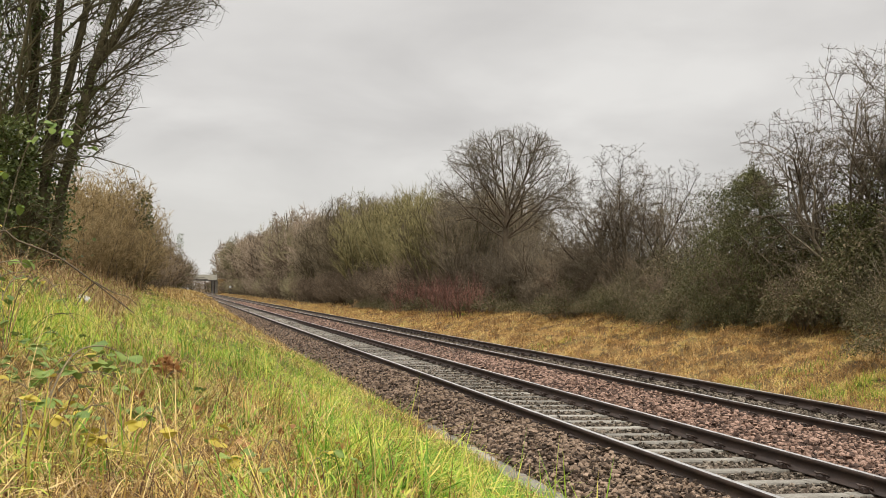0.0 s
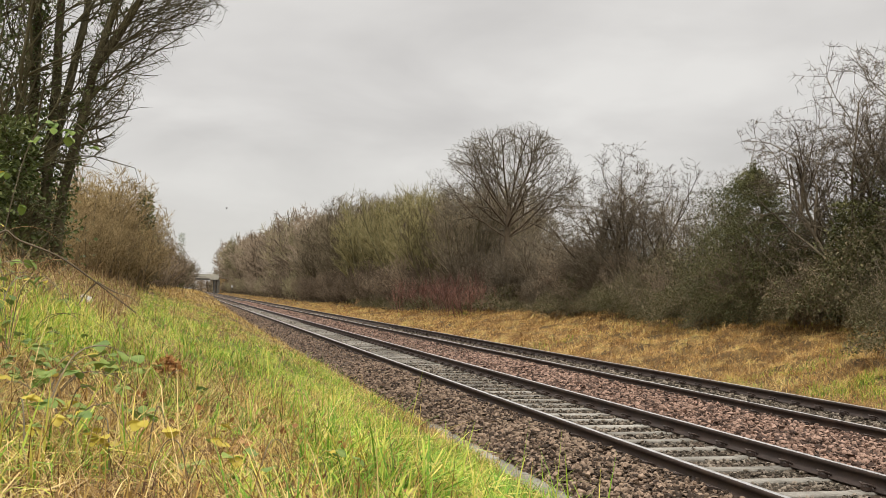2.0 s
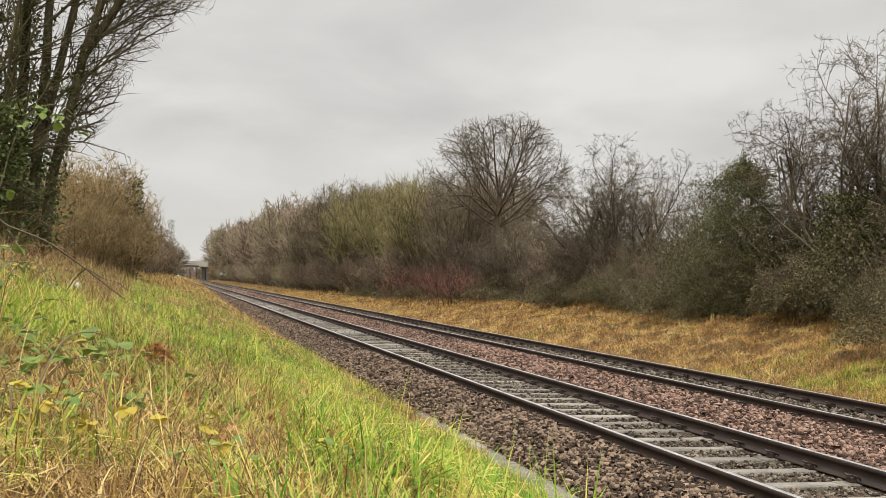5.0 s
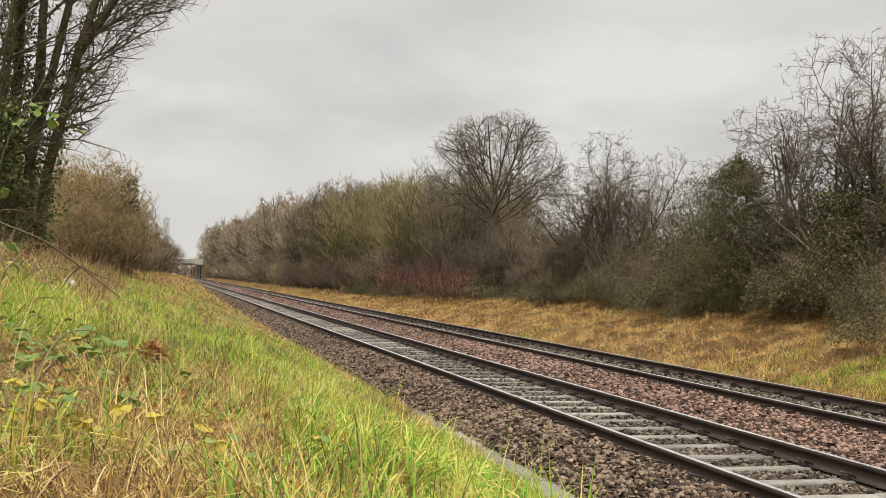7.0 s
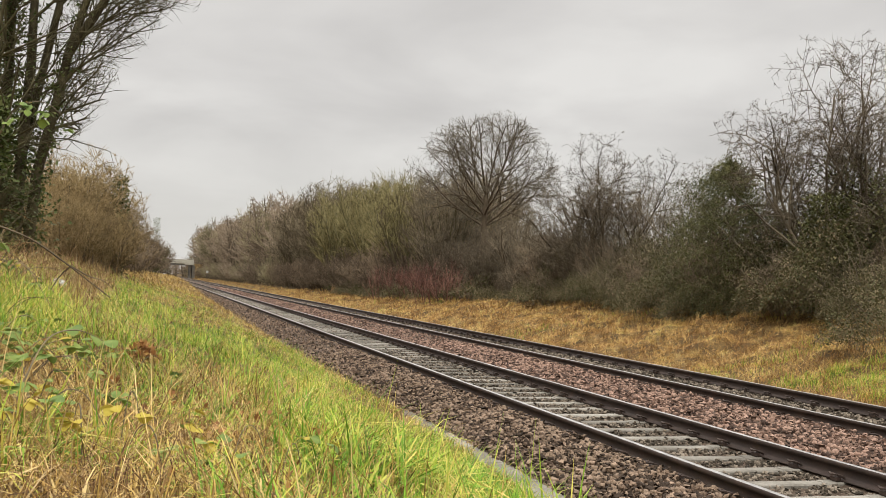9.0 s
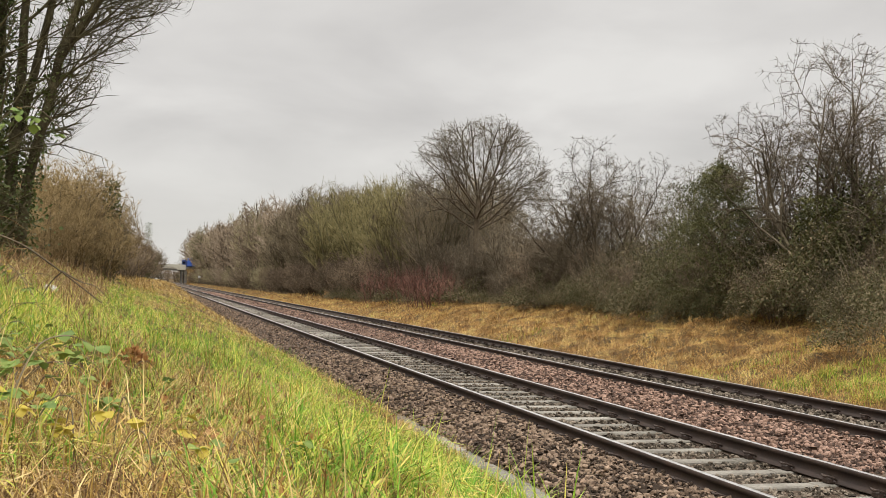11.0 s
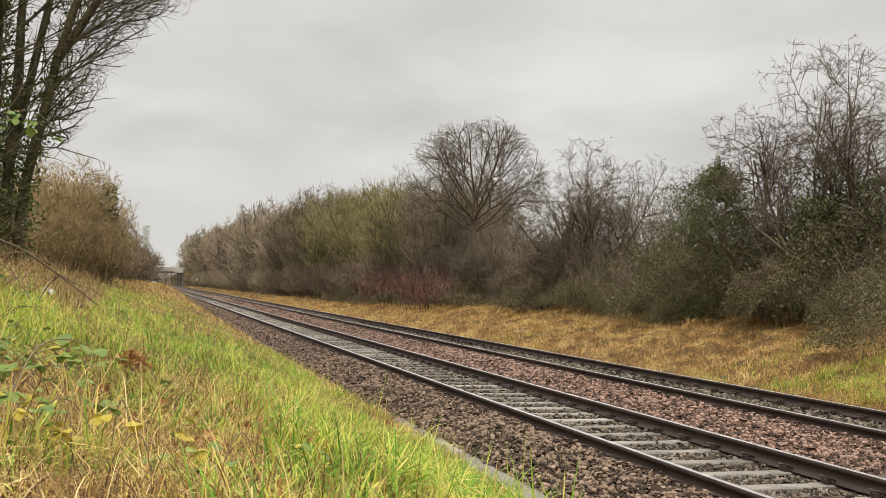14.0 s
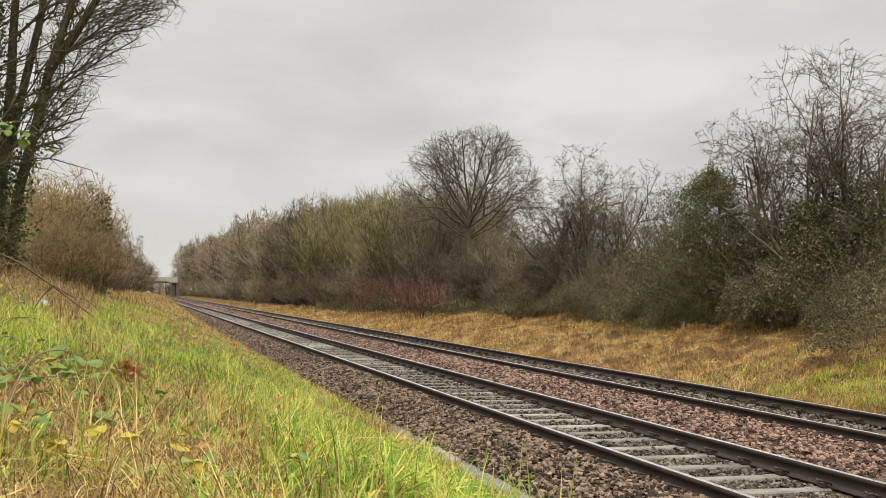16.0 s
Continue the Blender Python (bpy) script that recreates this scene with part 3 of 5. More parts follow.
SPARSE_PLAN = [(6, 0.55, (15, 45), 3, 0.10, 0.03, 0.12), (5, 0.55, (20, 50), 2, 0.14, 0.05, 0.1), (5, 0.6, (20, 55), 1, 0.18, 0.04, 0.1), (0, 0, (0, 0), 1, 0.2, 0.03, 0)]


def oak_tree():
    """A short trunk that opens into a fan of limbs; the crown is a wide dome of fine twigs."""
    rng = random.Random(11)
    out = []
    p, d, r = Vector((0, 0, -0.3)), Vector((0.02, 0, 1)), 0.27
    stem = []
    for i in range(10):
        d = (d + Vector((rng.gauss(0, 0.025), rng.gauss(0, 0.025), 0))).normalized()
        q = p + d * 0.62
        out.append((p, q, r, r * 0.95, 0))
        p, r = q, r * 0.95
        stem.append((q.copy(), r))
    crown = dome(4.45, 10.7, 7.0, 5.0, 0.14)
    limbs = 16
    for k in range(limbs):
        f = (k + 0.5) / limbs
        q, r = stem[min(9, 6 + int(4 * f))]
        rise = 0.42 + 0.54 * f
        a, flat = k * 2.4 + rng.uniform(-0.3, 0.3), math.sqrt(1 - rise * rise)
        nd = Vector((math.cos(a) * flat, math.sin(a) * flat, rise))
        grow(rng, out, q, nd, 5.1 * rng.uniform(0.9, 1.05), r * (0.30 + 0.14 * f), 1, [None] + LIMB_PLAN, crown)
    return wood([o for o in out if o[4] < 3], 0.011, BARK, "trunk"), wood([o for o in out if o[4] >= 3], 0.0075, PALEBARK, "crown")


plant("oak_tree", oak_tree(), 17.65, 56.0, 20, 0.965, "broad bare oak tree with a pale trunk in winter", "tree")

# the wooded side: brambles and bushes at the foot, willows, then a long wood
brown_bush = [tree_parts(20 + k, 8, 2.6, 0.6, 0.045, BUSH_PLAN, 0.010, [BARK, BROWN], woody=0, outline=dome(1.9, 3.0, 1.3, k))[0] for k in range(3)]
# the haze painted into the far twig colours goes on these bushes too
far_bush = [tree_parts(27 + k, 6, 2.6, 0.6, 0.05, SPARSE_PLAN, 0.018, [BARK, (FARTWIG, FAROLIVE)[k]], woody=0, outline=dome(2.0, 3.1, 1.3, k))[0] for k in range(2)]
dark_bush = [tree_parts(25 + k, 9, 3.6, 0.45, 0.06, BUSH_PLAN, 0.0075, [BARK, DARK], woody=0, outline=dome(2.1, 4.1, 2.0, 3 + k))[0] for k in range(2)]
willow = [tree_parts(30 + k, 11, 7.4, 0.36, 0.085, WILLOW_PLAN, 0.013, [MOSSY, (OLIVE, OLIVE, WILLOWBROWN)[k]], woody=0, ring=0.3, outline=dome(3.1, 8.3, 4.2, 7 + k))[0] for k in range(3)]
red_bush = [tree_parts(34, 16, 1.5, 0.6, 0.02, WHIP_PLAN[1:], 0.008, [RED, RED], woody=0, ring=0.3, outline=dome(1.5, 1.75, 0.8, 1))[0]]
# crowns of the long wood, in the twig colours paled for haze
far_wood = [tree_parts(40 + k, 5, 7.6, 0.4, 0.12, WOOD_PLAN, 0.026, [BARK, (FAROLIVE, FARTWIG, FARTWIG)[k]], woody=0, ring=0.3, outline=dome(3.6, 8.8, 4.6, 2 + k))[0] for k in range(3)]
thorn = [tree_parts(50 + k, 5, 4.8, 0.36, 0.06, THORN_PLAN, 0.005, [DARK, DARK], woody=1, outline=dome(2.75, 5.9, 3.2, 4 + k))[0] for k in range(2)]


def mound(seed, w, l, h, count, size, mat, canes):
    """A bramble mound: leaves on an uneven dome over a tangle of canes."""
    rng = np.random.default_rng(seed)
    a, f = rng.uniform(0, 2 * np.pi, count), np.sqrt(rng.random(count))
    ragged = np.array([1 + 0.35 * hills(math.cos(b) * 1.5, math.sin(b) * 1.5, 1.0, seed + 5) + 0.2 * hills(math.cos(b) * 4, math.sin(b) * 4, 1.0, seed) for b in a])
    x, y = np.cos(a) * f * ragged, np.sin(a) * f * ragged
    lump = np.array([hills(px * 2.2, py * 2.2, 1.0, seed) + 0.45 * hills(px * 6.0, py * 6.0, 1.0, seed) for px, py in zip(x, y)])
    z = h * (np.clip(1 - f ** 2.4, 0, 1) ** 0.6) * (0.85 + 0.75 * lump) * (1 - 0.5 * rng.random(count) ** 1.6) + 0.05 * rng.normal(0, 1, count)
    pts = np.stack([x * w, y * l, z + 0.05], 1)
    rr = random.Random(seed)
    out = []
    for _ in range(canes):
        b, g = rr.uniform(0, 2 * math.pi), rr.random() ** 0.5 * 0.85
        p = Vector((math.cos(b) * g * w, math.sin(b) * g * l, 0))
        d = Vector((math.cos(b) * 0.3 + rr.gauss(0, 0.4), math.sin(b) * 0.3 + rr.gauss(0, 0.4), 1.6)).normalized()
        top = h * max(0.15, 1 - g ** 2.4) ** 0.6
        for i in range(5):
            q = p + d * top * 0.3
            out.append((p, q, 0.007, 0.006, 1))
            p, d = q, (d + Vector((rr.gauss(0, 0.2), rr.gauss(0, 0.2), -0.16))).normalized()
    return wood(out, 0.004, DARK if canes < 100 else BROWN, "cane_tangle"), leaf_mesh("foliage", pts, size, mat, seed, 0.9)


mounds = [mound(60 + k, 2.4, 2.4, 2.2, (9000, 10000, 7000)[k], 0.078, BRAMBLE, (40, 30, 90)[k]) for k in range(3)]
low_mounds = [mound(64 + k, 1.6, 1.6, 0.9, 2200, 0.085, BRAMBLE, 60) for k in range(2)]


def holly_bush():
    """A broad evergreen cone, leafy to its outside, with gaps."""
    rng = np.random.default_rng(70)
    n = 58000
    f = rng.random(n) ** 0.9
    a = rng.uniform(0, 2 * np.pi, n)
    r = 2.5 * (1 - f ** 2.2) ** 0.75
    lump = np.array([hills(math.cos(b) * 1.6, math.sin(b) * 1.6 + c * 7, 1.0, 3.0) for b, c in zip(a, f)])
    fine = np.array([hills(math.cos(b) * 5, math.sin(b) * 5 + c * 19, 1.0, 6.0) for b, c in zip(a, f)])
    r = r * (0.95 + 0.4 * lump + 0.5 * fine) * (1 - 0.75 * rng.random(n) ** 1.1 + 0.14 * np.abs(rng.normal(0, 1, n)))
    z = 0.3 + f * 5.0 + rng.normal(0, 0.05, n)
    out = []
    grow(random.Random(3), out, Vector((0, 0, -0.2)), Vector((0, 0, 1)), 4.8, 0.12, 0, [(18, 0.3, (50, 85), 6, 0.04, 0.1, 0.1), (6, 0.5, (30, 60), 3, 0.1, 0.02, 0.2), (0, 0, (0, 0), 2, 0.2, 0, 0)])
    return wood(out, 0.01, BARK, "trunk"), leaf_mesh("crown", np.stack([np.cos(a) * r, np.sin(a) * r, z + 0.6 * lump + 0.5 * fine], 1), 0.062, HOLLY, 5, 1.0)


plant("holly_tree", holly_bush(), 17.15, 29.0, 0, 0.83, "dense dull-green holly tree, cone-shaped", "tree")
rng = random.Random(7)
HEDGE = "bushes of the hedge"
THICKET = "dense dull green and brown bramble thicket"
FOOT = "brambles at the foot of the hedge"
for x, y, s, k in ((18.3, 25.8, 1.3, 0), (19.2, 24.7, 1.28, 1), (20.6, 27.4, 0.85, 1)):
    plant("thorn_tree", thorn[k], x, y, 150 + 70 * k, s, "bare twisted dark thorn tree above brambles", "tree", "thorn trees")
for x, y, s in ((17.8, 39.0, 1.2), (18.9, 34.5, 0.9), (18.0, 42.5, 1.2), (19.2, 41.0, 1.0)):
    plant("thorn_tree", thorn[int(x * 10) % 2], x, y, rng.uniform(0, 360), s, "bare twisted dark thorn tree above brambles", "tree", "thorn trees")
for x, y, s in ((17.6, 43.5, 0.8), (18.9, 45.5, 0.9), (17.2, 47.6, 0.6), (18.3, 40.5, 0.85), (17.8, 46, 0.85), (16.9, 49, 0.45), (18.9, 50, 0.95), (18.0, 50.8, 1.08), (18.7, 53.0, 1.05), (17.0, 53.6, 0.9), (17.6, 56.8, 0.8), (20, 51, 1.0), (20.5, 60, 1.3), (16.8, 58.5, 1.0), (17.7, 62, 1.25)):
    plant("bush", dark_bush[int(y) % 2], x, y, rng.uniform(0, 360), s, "tall leafless dark brown bush", "bush", HEDGE)
for y in np.arange(19.5, 46, 1.9):
    for row in range(2):
        x = (17.9 if y < 28 else 17.0) + row * 1.7
        plant("bramble_thicket", rng.choice(mounds), x + rng.uniform(-0.5, 0.5), y + rng.uniform(-0.6, 0.6), rng.uniform(0, 360), rng.uniform(0.6, 1.15) * (0.8, 1.12)[row] * (1.08 if y < 29 else 0.88), THICKET, "bramble", FOOT, rng.uniform(0.85, 1.15))
for x, y, s in ((15.0, 18.3, 0.7), (16.6, 21.8, 0.5), (16.8, 25.2, 0.6), (16.2, 28.6, 0.62), (16.0, 31.0, 0.7), (16.3, 33.6, 0.5), (16.3, 37.2, 0.58), (18.6, 27.6, 1.15), (17.5, 24.4, 0.95), (18.4, 30.4, 1.1), (18.9, 32.6, 1.0), (18.2, 35.4, 0.95)):
    plant("bramble_thicket", mounds[int(y) % 3], x, y, rng.uniform(0, 360), s, THICKET, "bramble", FOOT)
for y in np.arange(40, 90, 2.6):
    x = (16.6 if y < 62 else 16.0) + rng.uniform(-0.6, 0.5)
    plant("bramble_thicket", rng.choice(low_mounds), x, y, rng.uniform(0, 360), rng.uniform(0.6, 1.15), "low dull bramble thicket", "bramble", FOOT)
for y in np.arange(41, 110, 2.3):
    x = 16.7 + rng.uniform(-0.6, 0.5)
    if 51 < y < 74 and rng.random() < 0.85:
        plant("red_bush", red_bush[0], x - 0.5, y, rng.uniform(0, 360), rng.uniform(1.1, 1.7), "low thicket of red-brown leafless stems", "bush", "red-stemmed bushes")
    plant("bush", rng.choice(brown_bush if y < 80 else far_bush), x + 0.8, y + 1, rng.uniform(0, 360), rng.uniform(0.75, 1.15) * (0.6 if 46 < y < 56 else 1), "leafless brown thicket bush", "bush", HEDGE)
for y in np.arange(72, 146, 2.6):
    plant("bush", rng.choice(brown_bush), 16.4 + rng.uniform(-0.4, 0.4), y, rng.uniform(0, 360), rng.uniform(1.0, 1.5), "leafless brown thicket bush", "bush", HEDGE)
for k in range(9):
    y = 20 + k * 2.8
    plant("bush", rng.choice(brown_bush), 16.9 + rng.uniform(-0.5, 1.6), y + rng.uniform(-0.5, 0.5), rng.uniform(0, 360), rng.uniform(0.5, 0.95), "leafless brown bush among the brambles", "bush", HEDGE)
for y in np.arange(63, 150, 3.9):
    for row in range(2):
        x = 18.0 + row * 3.2 + rng.uniform(-0.8, 0.8)
        tall = 0.94 + 0.011 * (y - 63)
        kind = rng.choice((0, 1, 0, 1, 2)) if 70 < y < 108 else 2
        plant("willow_bush", willow[kind], x, y + rng.uniform(-1.5, 1.5), rng.uniform(0, 360), rng.uniform(0.82, 1.07) * min(tall, 1.5), "tall olive-green leafless willow thicket" if kind < 2 else "tall brown leafless willow thicket", "bush", "willows beside the line")
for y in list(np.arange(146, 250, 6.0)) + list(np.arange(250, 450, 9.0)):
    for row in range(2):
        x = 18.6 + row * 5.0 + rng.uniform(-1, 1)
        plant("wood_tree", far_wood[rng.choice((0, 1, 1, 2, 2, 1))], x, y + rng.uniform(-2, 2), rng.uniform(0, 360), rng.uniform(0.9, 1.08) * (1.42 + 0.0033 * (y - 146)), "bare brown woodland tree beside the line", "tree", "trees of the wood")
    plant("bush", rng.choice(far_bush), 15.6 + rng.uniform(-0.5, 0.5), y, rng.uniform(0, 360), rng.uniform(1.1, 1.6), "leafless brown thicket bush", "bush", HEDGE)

for x, y, s in ((17.4, 374, 1.3), (17.0, 362, 1.2), (16.8, 348, 1.2), (16.8, 334, 1.2), (16.8, 318, 1.2), (16.8, 302, 1.2), (20.5, 390, 1.6), (16.8, 395, 1.25), (14.6, 402, 1.2), (12.6, 425, 1.1), (10.5, 445, 1.0), (8.0, 470, 0.95), (5.0, 490, 0.9)):
    plant("wood_tree", far_wood[y % 3], x, y, 37 * x, s, "bare brown woodland tree near the bridge", "tree", "trees of the wood")
for x, y, s in ((14.2, 371.0, 1.5), (15.8, 370.0, 1.7), (17.6, 371.5, 1.8), (13.6, 366.0, 1.2)):
    plant("bush", far_bush[int(y) % 2], x, y, 60 * x, s, "leafless brown thicket bush", "bush", HEDGE)
for x, y in ((21.5, 205.0), (23.5, 216.0), (25.0, 209.0), (20.0, 196.0)):
    plant("wood_tree", far_wood[1], x, y, x * 50, 1.98, "tall bare tree above the wood", "tree", "trees of the wood")

# ---- the bank side: ivy-clad trees, scrub and brambles ----


def ivy_tree():
    """Several mossy trunks from one stool, wrapped in ivy low down, with fine branches."""
    rng = random.Random(21)
    base = Vector((-2.4, 20.4, ground_z(-2.4, 20.4)))
    lines = [
        ([(-2.26, 20.0, 1.7), (-2.16, 20.0, 3.17), (-1.88, 20.0, 4.51), (-1.70, 20.0, 5.48), (-1.52, 20.0, 6.13), (-1.36, 20.0, 6.77), (-1.15, 20.0, 8.2), (-1.0, 20.1, 9.6)], 0.105),
        ([(-1.70, 20.0, 5.48), (-1.33, 19.9, 6.04), (-0.96, 19.8, 6.71), (-0.53, 19.7, 7.49), (-0.2, 19.6, 8.4)], 0.09),
        ([(-2.54, 20.5, 1.7), (-2.49, 20.5, 3.62), (-2.40, 20.5, 5.21), (-2.40, 20.5, 6.17), (-2.36, 20.5, 7.45), (-2.3, 20.6, 9.5)], 0.115),
        ([(-2.95, 21.0, 1.7), (-2.92, 21.0, 3.65), (-2.84, 21.0, 5.27), (-2.85, 21.0, 6.9), (-2.95, 21.0, 9.0)], 0.125),
        ([(-2.49, 20.6, 3.6), (-2.19, 21.0, 5.54), (-1.98, 21.0, 6.65), (-1.87, 21.0, 7.66), (-1.7, 21.0, 9.2)], 0.09),
        ([(-3.4, 20.5, 1.7), (-3.5, 20.5, 3.6), (-3.7, 20.4, 6.0), (-3.8, 20.4, 9.0)], 0.18)]
    plan = [(8, 0.5, (24, 52), 7, 0.09, 0.0, 0.2), (6, 0.5, (26, 55), 4, 0.14, 0.0, 0.15), (5, 0.55, (26, 60), 2, 0.18, 0.0, 0.15), (0, 0, (0, 0), 1, 0.2, 0.02, 0)]
    out, ivy = [], []

    def edge(p):  # the crown leans out over the line, further the higher up
        return 1 + (p.x + base.x + 1.18 - 0.72 * (p.z + base.z - 4.57))

    for line, r in lines:
        pts = [Vector(p) - base for p in line]
        total = len(pts) - 1
        for i, (p, q) in enumerate(zip(pts, pts[1:])):
            ra, rb = r * (1 - 0.55 * i / total), r * (1 - 0.55 * (i + 1) / total)
            for k in range(3):
                a, b = p.lerp(q, k / 3), p.lerp(q, (k + 1) / 3)
                out.append((a, b, ra + (rb - ra) * k / 3, ra + (rb - ra) * (k + 1) / 3, 0))
            n = int((q - p).length * (4.2 if pts[-1].x > 1.2 else 0.35 if r > 0.1 else 1.2) + rng.random())
            for _ in range(n if p.z > 1.0 else 0):
                at = p.lerp(q, rng.random())
                a = rng.uniform(-1.1, 1.1) if rng.random() < 0.7 else rng.uniform(0, 6.28)
                tip = radians(rng.uniform(32, 64))
                d = Vector((math.cos(a) * math.sin(tip), math.sin(a) * math.sin(tip), math.cos(tip)))
                grow(rng, out, at, d, rng.uniform(1.8, 3.4) * min(1, 0.4 + 0.14 * at.z) if pts[-1].x > 1.2 else rng.uniform(1.0, 2.0), rng.uniform(0.018, 0.034), 1, [None] + plan, edge)
            if r > 0.1:
                low = max(0.22, 1 - max(0.0, (p.z + q.z) / 2 - 0.6) / 5.0) if p.x > -0.4 else 1.0
                for _ in range(int(400 * low * (q - p).length)):
                    at, a = p.lerp(q, rng.random()), rng.uniform(0, 6.28)
                    rad = ra + abs(rng.gauss(0, 0.10 + 0.12 * (at.z < 1.3)))
                    ivy.append((at.x + math.cos(a) * rad, at.y + math.sin(a) * rad, at.z))
    ob = new("ivy_clad_tree")
    ob.location = base
    part("trunk", wood([o for o in out if o[4] == 0], 0.01, IVYBARK, "trunk"), None, ob, "mossy leaning trunks")
    part("crown", wood([o for o in out if o[4] > 0], 0.004, MOSSY, "crown"), None, ob, "fine bare branches")
    part("ivy", leaf_mesh("ivy", ivy, 0.085, IVY, 8), None, ob, "dark green ivy round the trunks")
    return tagged(ob, "leaning mossy tree with several trunks wrapped in ivy", "tree")


ivy_tree()


def ivy_mass(x, y, w, h, count, seed, label, leaves=IVY):
    """A thick curtain of ivy and old shrubs."""
    r = np.random.default_rng(seed)
    a, f, g = r.uniform(0, 2 * np.pi, count), r.random(count) ** 0.6, r.random(count)
    lump = np.array([hills(math.cos(b) * 2, math.sin(b) * 2 + c * 5, 1.0, seed) for b, c in zip(a, g)])
    rad = w * f * (1 - 0.3 * g) * (0.9 + 0.5 * lump)
    ob = new("ivy_bush")
    ob.location = (x, y, ground_z(x, y))
    out = []
    for k in range(5):
        grow(random.Random(seed + k), out, Vector((0, 0, -0.2)), Vector((r.normal(0, 0.15), r.normal(0, 0.15), 1)), h * 0.5, 0.06, 0, BUSH_PLAN)
    part("stem", wood(out, 0.007, MOSSY, "stem"), None, ob)
    part("foliage", leaf_mesh("foliage", np.stack([np.cos(a) * rad, np.sin(a) * rad, 0.1 + g * h + 0.2 * lump], 1), 0.095, leaves, seed), None, ob)
    return tagged(ob, label, "bush")


ivy_mass(-3.35, 19.7, 0.7, 10.5, 3800, 81, "tall dark ivy-covered shrub against the tree")
ivy_mass(-2.75, 18.6, 0.5, 2.6, 2600, 82, "ragged ivy shrub at the foot of the tree")
ivy_mass(-1.2, 33.6, 0.34, 3.0, 1200, 83, "dark ivy-covered stump among the scrub", HOLLY)
ivy_mass(17.7, 24.8, 1.1, 3.2, 4200, 86, "dark evergreen shrub below the thorn trees", HOLLY)
ivy_mass(19.0, 23.6, 1.2, 3.4, 3800, 85, "dark evergreen undergrowth below the thorn trees", HOLLY)
ivy_mass(18.5, 25.2, 1.1, 4.0, 2600, 87, "dark ivy climbing the thorn trees", HOLLY)
ivy_mass(-0.2, 108.0, 0.5, 5.6, 1300, 84, "ivy-covered dead trunk beside the line")

dead_bush = tree_parts(24, 12, 2.6, 0.5, 0.016, BUSH_PLAN, 0.005, [BARK, SCRUB_TWIG], woody=0, ring=0.3, outline=dome(1.6, 2.8, 1.2, 2))[0]
SCRUB = "scrub along the top of the bank"
for x, y in ((-1.7, 30.5), (-2.6, 30.0), (-2.0, 31.6), (-3.2, 29.0), (-1.2, 32.0)):
    plant("dead_bush", dead_bush, x, y, 70 * x, 0.78, "low dead brown bush on the bank", "bush", "dead bushes on the bank")
scrub = [tree_parts(90 + k, 18, 1.9, 0.55, 0.022, BUSH_PLAN, 0.0055, [BARK, SCRUB_TWIG], woody=0, ring=0.25, outline=dome(1.45, 2.5, 1.2, 6 + k))[0] for k in range(2)]
for x, y, s in ((-2.5, 34.5, 1.62), (-3.4, 33.0, 1.7), (-2.0, 36.5, 1.3), (-3.2, 38.0, 1.6), (-4.2, 35.5, 1.7), (-2.7, 42.0, 1.3)):
    plant("scrub_bush", scrub[int(y) % 2], x, y, rng.uniform(0, 360), s, "olive-brown leafless scrub bush on the bank", "bush", SCRUB)
for x, y, s in ((-1.2, 60, 0.7), (-1.1, 72, 0.85), (-0.9, 86, 1.05), (-0.9, 100, 1.15), (-0.3, 122, 1.3), (0.1, 142, 1.4)):
    plant("scrub_bush", brown_bush[int(y) % 3], x, y, 50 * y, s, "brown leafless scrub bush on the far bank", "bush", SCRUB)
for y in np.arange(55, 210, 8.0):
    for k in range(2):
        plant("scrub_bush", (brown_bush if y < 100 else far_bush)[rng.randrange(2)], -2.0 - k * 2.2 + rng.uniform(-0.5, 0.5) + min(0.0, (y - 90) * -0.01), y, rng.uniform(0, 360), rng.uniform(0.95, 1.3), "olive-brown leafless scrub bush on the bank", "bush", SCRUB)

# ---- grass ----


